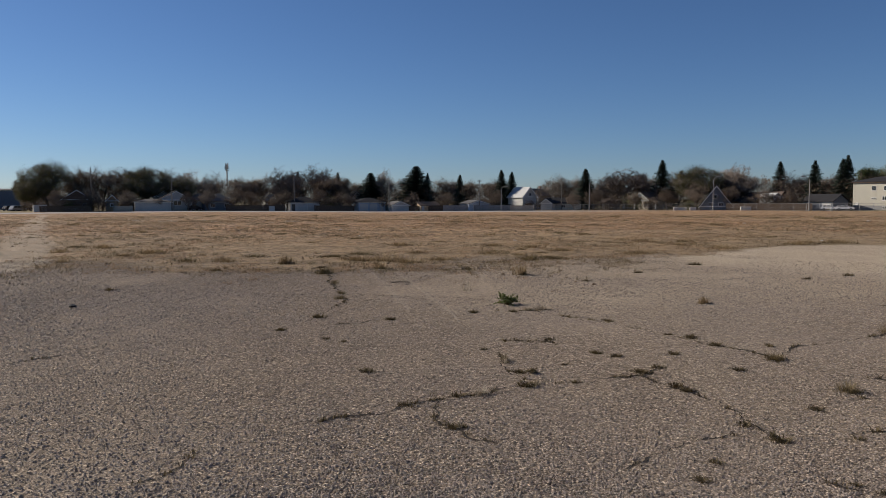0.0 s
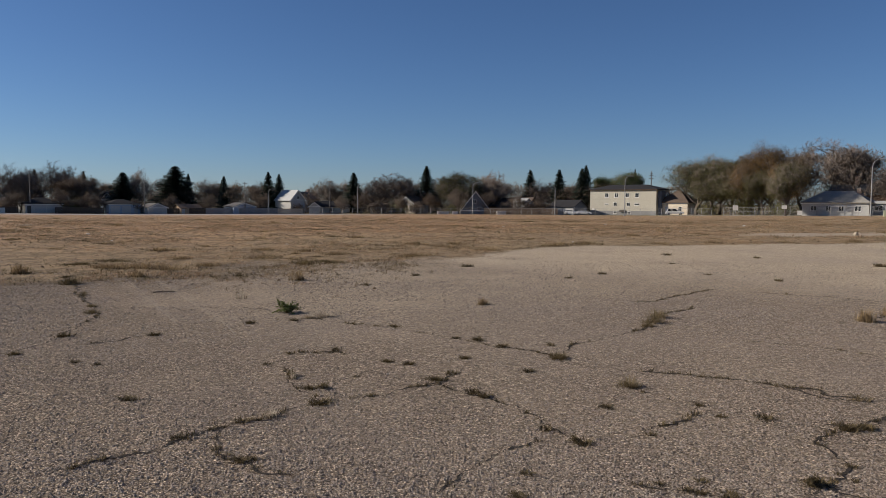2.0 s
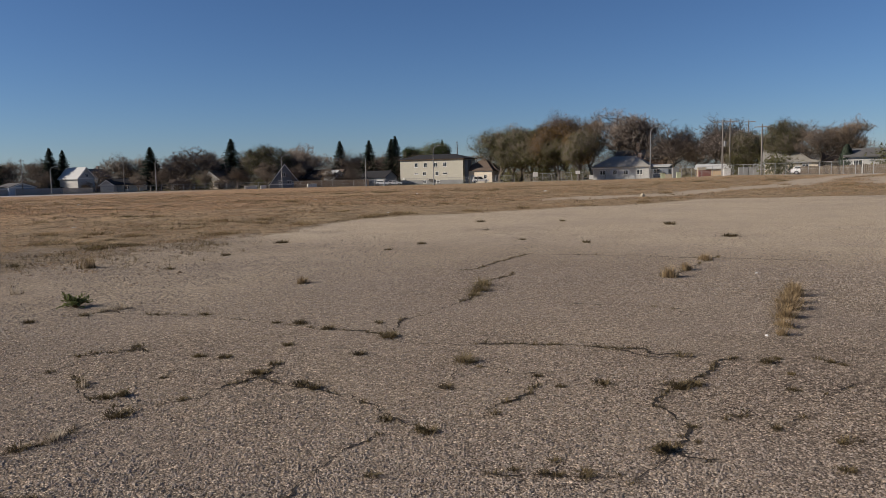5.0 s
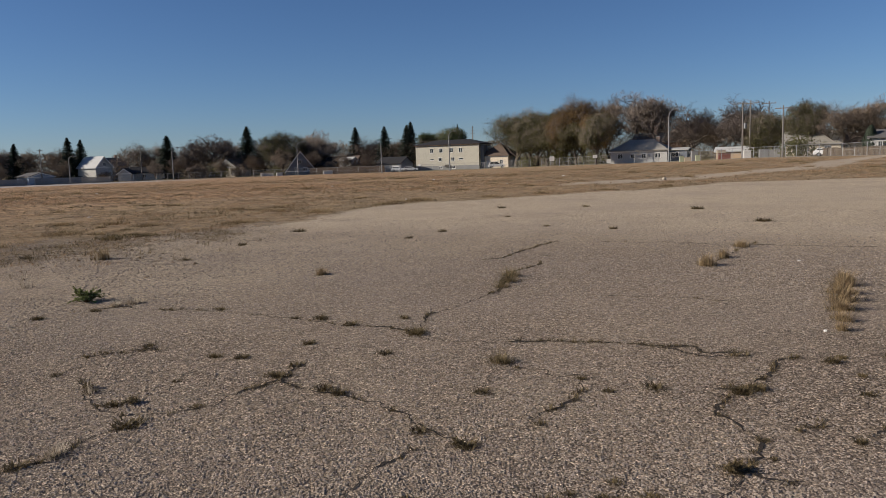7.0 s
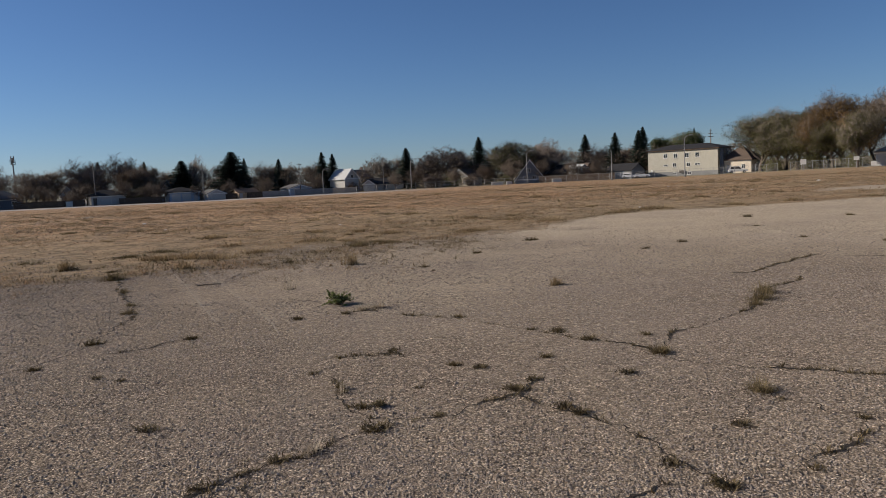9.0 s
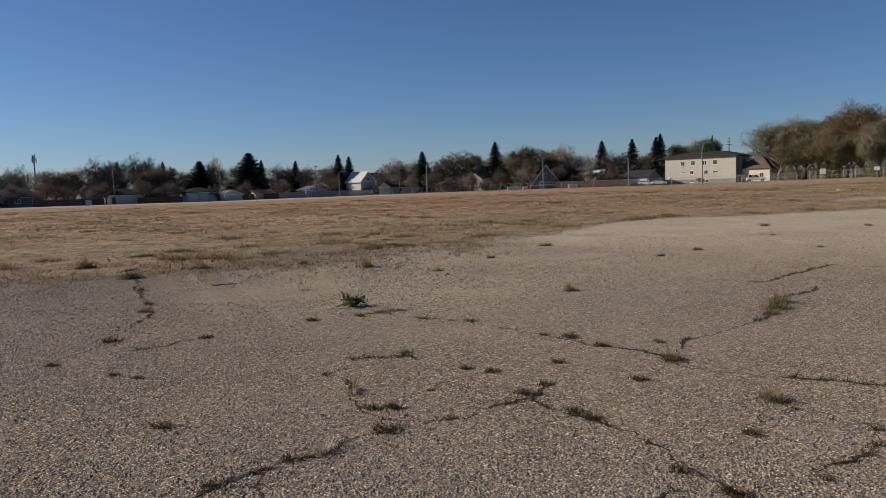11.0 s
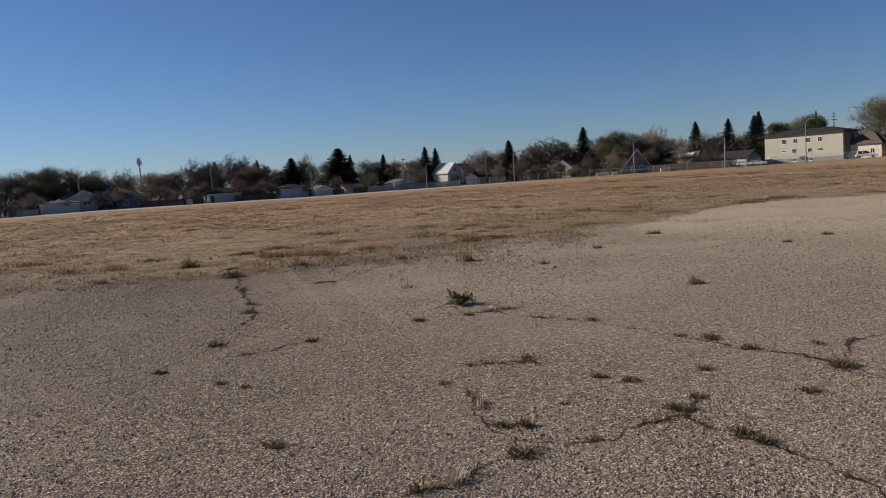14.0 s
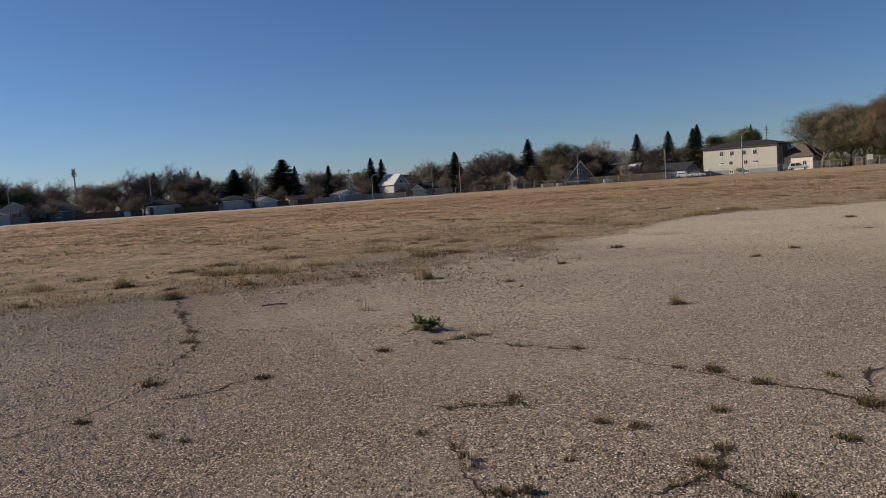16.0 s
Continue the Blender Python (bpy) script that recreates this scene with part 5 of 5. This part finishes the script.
def crack(label, pts, width=0.025, weeds=40, grown=0.0):
    rnd = random.Random(len(label) * 7 + round(pts[0][0] * 10))
    P = [Vector((x, y, 0)) for x, y in pts]
    line = walk_line(P, 0.035)
    V, F, WV, WF = [], [], [], []
    off, n = 0.0, len(line)
    for k, (p, d) in enumerate(line):
        off = off * 0.9 + rnd.gauss(0, 0.014)
        side = Vector((-d.y, d.x, 0))
        c = p + side * off
        f = 0.6 * float(value_noise(c.x, c.y, 0.38, 12)) + 0.4 * float(value_noise(c.x, c.y, 0.11, 13)) + grown
        CRACKED.add((math.floor(c.x / 0.05), math.floor(c.y / 0.05)))
        w = width * (0.24 + 0.5 * max(0.0, min(1.0, 5.0 * f - 2.4))) * min(1, (k + 2) / 8, (n - k + 1) / 8)
        for s in (-1, 1):
            q = c + side * s * w * rnd.uniform(0.25, 1.75)
            V.append((q.x, q.y, gz(q.x, q.y) + 0.004))
        if k:
            b = len(V)
            F.append((b - 4, b - 3, b - 1, b - 2))
        if f > 0.465 and rnd.random() < weeds / 105:
            q = c + side * rnd.gauss(0, 0.012)
            blades(rnd, rnd.randint(12, 34), rnd.uniform(0.015, 0.055) * min(1.0, 0.4 + width * 30), rnd.uniform(0.015, 0.05), 0.0032, 1.3, WV, WF, (q.x, q.y, gz(q.x, q.y)))
    ob = tagged(new("pavement_crack", mesh_of("pavement_crack", V, F, M_SHADEDSOIL)), label, "crack", "cracks in the pavement", "structure")
    if WV:
        tagged(new("crack_weeds", mesh_of("crack_weeds", WV, WF, M_DARKWEED)), "dark dead weeds growing along a crack", "weeds", kind="stuff")
    return ob


crack("long crack with dark weeds from the green plant", [(0.49, 9.35), (1.0, 9.45), (1.22, 9.14), (1.46, 8.83), (1.65, 8.68), (1.93, 8.29), (2.11, 8.03), (2.24, 7.87), (2.35, 7.64), (2.45, 7.31), (2.67, 6.93), (2.9, 6.7), (3.01, 6.41), (3.06, 6.13)], 0.022, 60, 0.07)
crack("long weedy crack crossing the stones", [(3.06, 6.13), (3.2, 5.79), (3.36, 5.63), (3.7, 5.43), (3.96, 5.25), (4.1, 5.11), (4.28, 4.91), (4.43, 4.73), (4.52, 4.55), (4.65, 4.45), (4.6, 4.23), (4.78, 4.11), (4.89, 3.98)], 0.02, 75, 0.07)
crack("grassy crack running to the long one", [(3.06, 6.13), (3.57, 6.86), (4.04, 7.05), (4.43, 7.21), (4.78, 7.44), (5.3, 7.98), (5.79, 8.52), (6.2, 8.75), (6.73, 9.17)], 0.022, 70, 0.08)
crack("soil-filled crack far across the pavement", [(6.1, 9.84), (6.48, 9.8), (6.98, 10.11), (7.68, 10.57), (8.52, 11.06)], 0.04, 70, 0.12)
crack("straight joint between paved areas", [(8.72, 10.74), (9.69, 9.51), (10.28, 8.58), (11.05, 7.6), (11.59, 6.87)], 0.026, 14, 0.3)
crack("faint joint across the pale pavement", [(5.53, 6.6), (6.12, 5.92), (6.24, 5.71), (6.5, 5.31), (6.65, 5.12)], 0.014, 30, 0.0)
crack("crack beside the paired dry tufts", [(8.01, 7.33), (8.98, 7.71), (9.8, 8.15), (10.74, 8.58)], 0.03, 50, 0.05)
crack("thin crack from the spreading dry weed", [(3.19, 4.99), (3.19, 4.81), (3.31, 4.59), (3.25, 4.43), (3.45, 4.33), (3.45, 4.14)], 0.016, 30, 0.04)
crack("forked crack with a weedy end", [(3.42, 4.24), (3.24, 4.04), (3.03, 3.96), (2.75, 3.85), (2.6, 3.72)], 0.018, 40, 0.08)
crack("hairline crack beside the weedy fork", [(2.37, 3.85), (2.46, 3.79), (2.6, 3.72)], 0.012, 20, 0.0)
crack("short crack under the dry weed", [(3.02, 4.8), (2.85, 4.61), (2.68, 4.43)], 0.012, 40, 0.0)
crack("stepped crack with small weeds", [(0.34, 6.47), (0.38, 5.93), (0.44, 5.71), (0.47, 5.51), (0.5, 5.29)], 0.018, 60, 0.04)
crack("angular crack with weed mats", [(0.5, 5.31), (0.76, 5.21), (0.97, 5.22), (1.08, 5.22), (1.19, 5.37), (1.39, 5.47), (1.56, 5.56), (1.66, 5.64), (1.81, 5.87)], 0.017, 60, 0.06)
crack("weedy crack falling from the angular one", [(1.66, 5.64), (1.64, 5.29), (1.76, 5.06), (1.85, 4.91), (1.94, 4.65), (1.96, 4.5), (2.01, 4.37), (2.03, 4.08), (2.06, 3.93), (2.11, 3.72), (2.18, 3.72)], 0.018, 50, 0.05)
crack("hairline crack through the bare stones", [(1.97, 3.79), (1.76, 3.74), (1.57, 3.67), (1.4, 3.56), (1.2, 3.41), (1.07, 3.3), (0.92, 3.12)], 0.012, 14, 0.05)
crack("crooked crack in the bare stones", [(0.47, 5.06), (0.18, 4.86), (0.07, 4.8), (-0.09, 4.75), (-0.21, 4.69), (-0.47, 4.49), (-0.61, 4.26), (-0.92, 4.23), (-1.11, 4.06)], 0.02, 45, 0.02)
crack("crack crossing towards the weeds", [(-0.24, 4.8), (-0.26, 4.42), (-0.19, 4.07), (-0.08, 3.91), (0.03, 3.69), (0.21, 3.57)], 0.017, 40, 0.0)
crack("spiky weed-filled crack", [(0.34, 7.2), (0.52, 7.09), (0.72, 7.14), (0.82, 7.05), (0.96, 7.22), (1.07, 6.89)], 0.016, 70, 0.03)
crack("angular crack by the dark mats", [(3.93, 3.61), (3.98, 3.54), (4.02, 3.44), (4.29, 3.5), (4.71, 3.74), (4.84, 3.82), (5.09, 3.8)], 0.018, 60, 0.08)
crack("crack leading to a weedy hole", [(3.9, 3.46), (3.64, 3.38), (3.56, 3.28), (3.55, 3.17), (3.43, 2.94), (3.25, 2.79), (3.08, 2.71)], 0.016, 40, 0.08)
crack("short dark side crack", [(3.43, 2.94), (3.47, 2.9), (3.52, 2.87)], 0.014, 20, 0.15)
crack("crack running out of the weedy hole", [(3.08, 2.71), (3.06, 2.6), (3.11, 2.52), (3.19, 2.43)], 0.016, 25, 0.12)
crack("hairline crack on the near side of the hole", [(3.08, 2.71), (2.97, 2.69), (2.8, 2.56)], 0.012, 20, 0.05)
crack("old crack filled with grass and soil", [(-2.82, 14.21), (-2.54, 13.0), (-2.2, 11.87), (-1.97, 10.96), (-1.83, 10.35)], 0.06, 45, 0.0)
crack("broken crack by the old grass", [(-1.83, 10.35), (-1.95, 8.87), (-1.96, 8.57), (-2.02, 8.36), (-2.21, 8.04), (-2.38, 7.87), (-2.56, 7.69), (-2.76, 7.48)], 0.03, 45, -0.02)
crack("short dark crack", [(-0.93, 8.62), (-1.04, 8.58), (-1.18, 8.5), (-1.35, 8.31), (-1.62, 8.24), (-1.88, 8.25)], 0.03, 45, 0.0)
crack("weedy crack in the worn stones", [(0.46, 7.11), (0.57, 7.17), (0.74, 7.12), (0.9, 7.06), (1.02, 6.89)], 0.016, 45, 0.0)
crack("branching crack close to the dry sprig", [(0.39, 5.99), (0.41, 5.89), (0.51, 5.88)], 0.014, 40, 0.0)
crack("short weedy crack near a sprig", [(0.43, 5.65), (0.5, 5.53), (0.57, 5.42)], 0.015, 50, 0.06)
crack("crack end by the tall grass", [(4.42, 4.66), (4.53, 4.47), (4.56, 4.21), (4.67, 4.09), (4.81, 3.95)], 0.014, 50, 0.03)
crack("crack between the weed mats", [(3.85, 3.6), (3.89, 3.45), (3.96, 3.4), (4.15, 3.44), (4.4, 3.54)], 0.015, 50, 0.0)
crack("weedy crack beyond the tall grass", [(5.55, 3.47), (5.57, 3.31), (5.63, 3.16)], 0.015, 60, 0.08)
crack("broken crack in the worn side of the lot", [(3.71, 2.88), (3.88, 2.82), (4.06, 2.84)], 0.012, 40, 0.0)
crack("short crack with a weed in it", [(3.96, 2.59), (4.11, 2.56), (4.3, 2.59)], 0.013, 50, 0.02)
crack("thin dark crack at the side of the lot", [(4.06, 2.32), (4.04, 2.22), (4.06, 2.15)], 0.013, 40, 0.05)
crack("faint crack running away from the grass row", [(5.2, 2.82), (4.96, 2.82), (4.71, 2.79)], 0.012, 30, 0.0)
crack("crack below the weedy hole", [(3.05, 2.69), (2.86, 2.57), (2.69, 2.49), (2.52, 2.37)], 0.013, 25, 0.08)
crack("low weed line across the stones", [(2.0, 3.11), (2.15, 2.9), (2.27, 2.81), (2.48, 2.67), (2.63, 2.54)], 0.013, 60, -0.02)
crack("faint dark line across the worn asphalt", [(-4.48, 5.89), (-4.15, 6.2), (-3.86, 6.82), (-3.5, 7.02)], 0.03, 30, 0.0)
crack("dark crack at the worn end of the lot", [(-1.73, 3.46), (-1.73, 3.34), (-1.75, 3.03), (-1.93, 2.81)], 0.018, 35, 0.02)


def scrape(label, pts):
    """A thin broken line of pale dust left by something dragged."""
    rnd = random.Random(round(pts[0][1] * 10))
    V, F = [], []
    for k, (p, d) in enumerate(walk_line([Vector((x, y, 0)) for x, y in pts], 0.05)):
        side = Vector((-d.y, d.x, 0))
        for e in (-1, 1):
            q = p + side * e * rnd.uniform(0.002, 0.011)
            V.append((q.x, q.y, gz(q.x, q.y) + 0.007))
        if k and rnd.random() < 0.8:
            b = len(V)
            F.append((b - 4, b - 3, b - 1, b - 2))
    return tagged(new("scrape_mark", mesh_of("scrape_mark", V, F, M_DUST)), label, "scrape mark", "scrapes on the pavement", "structure")


scrape("pale scrape across the dark stones", [(-1.99, 14.81), (-1.61, 13.26), (-1.19, 11.31), (-0.78, 9.37)])
scrape("long pale scrape beside another", [(-1.56, 15.26), (-1.0, 12.88), (-0.39, 10.31), (-0.15, 9.08), (-0.06, 8.37)])

# ---- loose stones, field grass, litter
def loose_stones():
    rnd = np.random.RandomState(5)
    n = 125000
    az, r = np.radians(rnd.uniform(-45, 66, n)), 2.2 + 19 * rnd.random_sample(n) ** 1.5
    x, y = r * np.sin(az), r * np.cos(az)
    dens = value_noise(x, y, 1.3, 21) * 0.7 + value_noise(x, y, 5.0, 22) * 0.6
    cell = np.stack([np.floor(x / 0.05), np.floor(y / 0.05)], 1).astype(int)
    keep = (dens > 0.52) & np.array([tuple(c) not in CRACKED for c in cell.tolist()])
    x, y = x[keep], y[keep]
    n = len(x)
    z = ground_z(x, y)
    s = 0.0034 + 0.0078 * rnd.random_sample(n) ** 2.5
    s = s * np.clip(np.hypot(x, y) / 8, 1, 1.5)
    base = np.array([(1, 0, 0), (0, 1, 0), (-1, 0, 0), (0, -1, 0), (0, 0, 0.75), (0, 0, -0.6)])
    jit = rnd.uniform(0.65, 1.35, (n, 6, 1)) * s[:, None, None] * base[None]
    a = rnd.uniform(0, 6.283, n)
    c, q = np.cos(a)[:, None], np.sin(a)[:, None]
    vx, vy = jit[:, :, 0] * c - jit[:, :, 1] * q, jit[:, :, 0] * q + jit[:, :, 1] * c
    V = np.stack([vx + x[:, None], vy + y[:, None], jit[:, :, 2] + z[:, None] + s[:, None] * 0.35], -1).reshape(-1, 3)
    f = np.array([(0, 1, 4), (1, 2, 4), (2, 3, 4), (3, 0, 4), (1, 0, 5), (2, 1, 5), (3, 2, 5), (0, 3, 5)])
    F = (f[None] + 6 * np.arange(n)[:, None, None]).reshape(-1, 3)
    return tagged(new("loose_stones", mesh_of("loose_stones", V.tolist(), F.tolist(), M_STONE)), "small loose stones broken out of the old asphalt", "gravel", kind="stuff")


loose_stones()


def embedded_stones():
    """Broken aggregate standing proud of the worn surface."""
    rnd = np.random.RandomState(15)
    n = 210000
    az, r = np.radians(rnd.uniform(-44, 64, n)), 1.6 + 17 * rnd.random_sample(n) ** 1.6
    x, y = r * np.sin(az), r * np.cos(az)
    fld, trk, lane, back, silt, darkened, fringe = masks(x, y)
    dens = value_noise(x, y, 0.22, 51) * 0.5 + value_noise(x, y, 1.7, 52) * 0.5
    cell = np.stack([np.floor(x / 0.05), np.floor(y / 0.05)], 1).astype(int)
    clear = np.array([tuple(c) not in CRACKED for c in cell.tolist()])
    keep = (dens - 0.42 * silt - 0.4 * fld > rnd.uniform(0.15, 0.55, n)) & clear
    x, y, r = x[keep], y[keep], r[keep]
    n = len(x)
    s = (0.0055 + 0.009 * rnd.random_sample(n) ** 2.2) * np.clip(r / 7, 0.9, 1.5)
    base = np.array([(1, 0, 0), (0.3, 0.95, 0), (-0.8, 0.6, 0), (-0.8, -0.6, 0), (0.3, -0.95, 0), (0, 0, 0.62)])
    jit = rnd.uniform(0.6, 1.35, (n, 6, 1)) * s[:, None, None] * base[None]
    jit[:, 5, :2] += rnd.normal(0, 0.3, (n, 2)) * s[:, None]
    a = rnd.uniform(0, 6.283, n)
    c, q = np.cos(a)[:, None], np.sin(a)[:, None]
    vx, vy = jit[:, :, 0] * c - jit[:, :, 1] * q, jit[:, :, 0] * q + jit[:, :, 1] * c
    z = ground_z(x, y) - 0.001
    V = np.stack([vx + x[:, None], vy + y[:, None], jit[:, :, 2] + z[:, None]], -1).reshape(-1, 3)
    f = np.array([(0, 1, 5), (1, 2, 5), (2, 3, 5), (3, 4, 5), (4, 0, 5)])
    F = (f[None] + 6 * np.arange(n)[:, None, None]).reshape(-1, 3)
    return tagged(new("embedded_stones", mesh_of("embedded_stones", V.tolist(), F.tolist(), M_STONE)), "small angular stones set in the worn asphalt", "gravel", kind="stuff")


embedded_stones()


def soil_clods():
    """Lumps of dry earth and root over the field and its ragged edge."""
    rnd = np.random.RandomState(9)
    n = 90000
    az, r = np.radians(rnd.uniform(-44, 74, n)), 11 + 130 * rnd.random_sample(n) ** 1.7
    x, y = r * np.sin(az), r * np.cos(az)
    fld, trk, lane, back, silt, darkened, fringe = masks(x, y)
    dens = value_noise(x, y, 0.8, 41) * 0.6 + value_noise(x, y, 4.0, 42) * 0.55
    keep = (fld * (1 - trk) * (1 - back) * (1 - lane) > rnd.uniform(0.05, 0.8, n)) & (dens > 0.52)
    x, y, r = x[keep], y[keep], r[keep]
    n = len(x)
    s = (0.014 + 0.05 * rnd.random_sample(n) ** 4) * np.clip(r / 32, 0.7, 1.3)
    z = ground_z(x, y)
    base = np.array([(1, 0, 0), (0.3, 0.95, 0), (-0.8, 0.6, 0), (-0.8, -0.6, 0), (0.3, -0.95, 0), (0, 0, 0.7)])
    jit = rnd.uniform(0.6, 1.4, (n, 6, 1)) * s[:, None, None] * base[None]
    V = (jit + np.stack([x, y, z], -1)[:, None, :]).reshape(-1, 3)
    f = np.array([(0, 1, 5), (1, 2, 5), (2, 3, 5), (3, 4, 5), (4, 0, 5)])
    F = (f[None] + 6 * np.arange(n)[:, None, None]).reshape(-1, 3)
    return tagged(new("soil_clods", mesh_of("soil_clods", V.tolist(), F.tolist(), M_CLOD)), "lumps of dry brown earth over the field", "soil", kind="stuff")


soil_clods()


def field_grass(name, n, r0, r1, tall, wide, seed, material, label, power=1.6, bare=0.35, step=0):
    """Low dry clumps over the field; larger and sparser blades farther out."""
    rnd = np.random.RandomState(seed)
    az, r = np.radians(rnd.uniform(-44, 74, n)), r0 + (r1 - r0) * rnd.random_sample(n) ** power
    x, y = r * np.sin(az), r * np.cos(az)
    fld, trk, lane, back, silt, darkened, fringe = masks(x, y)
    clump = value_noise(x, y, 0.9, 31 + seed) * 0.6 + value_noise(x, y, 5.0, 32 + seed) * 0.55
    keep = (fld * (1 - trk) * (1 - lane) * (r < reach(np.degrees(az)) - 1) > rnd.uniform(0.08, 0.7, n)) & (clump > bare + 0.2 * rnd.random_sample(n))
    x, y, r, clump = x[keep], y[keep], r[keep], clump[keep]
    n, k = len(x), 5
    g = np.clip(r / 30, 0.7, 3.5)
    cx = np.repeat(x, k) + rnd.normal(0, 0.05, n * k) * np.repeat(g, k)
    cy = np.repeat(y, k) + rnd.normal(0, 0.05, n * k) * np.repeat(g, k)
    cz = ground_z(cx, cy) - 0.01
    h = tall * rnd.uniform(0.4, 1.2, n * k) * np.repeat(0.5 + clump, k)
    a = rnd.uniform(0, 6.283, n * k)
    w = wide * np.repeat(g, k) * rnd.uniform(0.6, 1.4, n * k)
    le = h * rnd.uniform(0.2, 1.8, n * k)
    px, py = -np.sin(a) * w, np.cos(a) * w
    V = np.stack([np.stack([cx - px, cy - py, cz], -1), np.stack([cx + px, cy + py, cz], -1),
                  np.stack([cx + np.cos(a) * le, cy + np.sin(a) * le, cz + h], -1)], 1).reshape(-1, 3)
    F = np.arange(3 * n * k).reshape(-1, 3)
    return tagged(new(name, mesh_of(name, V.tolist(), F.tolist(), material)), label, "grass", kind="stuff")


field_grass("field_grass", 90000, 13.5, 70, 0.05, 0.006, 1, M_FIELD, "low dry brown grass of the field", 1.6, 0.55)
field_grass("field_grass_far", 50000, 40, 215, 0.08, 0.01, 2, M_FIELD, "dry brown grass of the distant field", 1.2, 0.5)
field_grass("olive_grass", 80000, 13.5, 110, 0.08, 0.006, 3, M_WEED, "olive weeds scattered in the dry field", 1.4, 0.62)
field_grass("dark_field_weeds", 70000, 13, 110, 0.06, 0.007, 5, M_DARKWEED, "dull dead weeds over the dry field", 1.4, 0.64)
field_grass("straw_grass", 9000, 17, 120, 0.1, 0.006, 4, M_STRAW, "pale straw clumps in the dry field", 1.3, 0.66)


def pebble(name, x, y, s, material, label, cat, flat=0.6):
    rnd = random.Random(round(x * 13 + y * 7))
    bm = bmesh.new()
    bmesh.ops.create_icosphere(bm, subdivisions=2, radius=1)
    for v in bm.verts:
        v.co *= 1 + 0.35 * (noise.noise(v.co * 1.3 + Vector((x, y, 0))))
        v.co = Vector((v.co.x * s * rnd.uniform(0.97, 1.03), v.co.y * s * 0.75, v.co.z * s * flat))
    me = bpy.data.meshes.new(name)
    bm.to_mesh(me)
    bm.free()
    me.materials.append(material)
    ob = new(name, me)
    ob.matrix_basis = pose(x, y, gz(x, y) + s * flat * 0.45, 0, 0, rnd.uniform(0, 360))
    return tagged(ob, label, cat)


pebble("rock", 31.6, 30.6, 0.13, M_TAN, "pale rock at the edge of the field", "rock", 0.85)
pebble("stone", 5.95, 4.15, 0.02, M_LITTER, "small white stone beside the tall grass", "stone")
pebble("stone", 9.4, 6.8, 0.02, M_LITTER, "small white stone on the pavement", "stone")
pebble("stone", 1.25, 5.9, 0.018, M_STONE, "small brown stone on the pavement", "stone")
for x, y, s in ((2.0, 27.5, 0.1), (-6.5, 38, 0.1), (9.0, 35, 0.12), (20, 52, 0.14), (33, 60, 0.13), (13.5, 27.0, 0.07), (-4.5, 31, 0.09), (26, 38, 0.12), (5, 62, 0.13), (40, 50, 0.16)):
    pebble("litter", x, y, s, M_LITTER, "crumpled scrap of pale litter in the grass", "litter", 0.35)["group"] = "litter in the field"
pebble("scrap", -5.89, 9.78, 0.07, M_TYRE, "small black scrap lying on the worn asphalt", "scrap", 0.4)
# a dry stick lying on the stones
st = tagged(thing("stick", -1.2, 12.9, 12), "thin dry stick lying on the stones", "stick")
part("shaft", tube([(-0.17, 0, 0.012), (0, 0.012, 0.018), (0.19, -0.01, 0.012)], [0.009, 0.008, 0.005], 5), M_BARK, st)
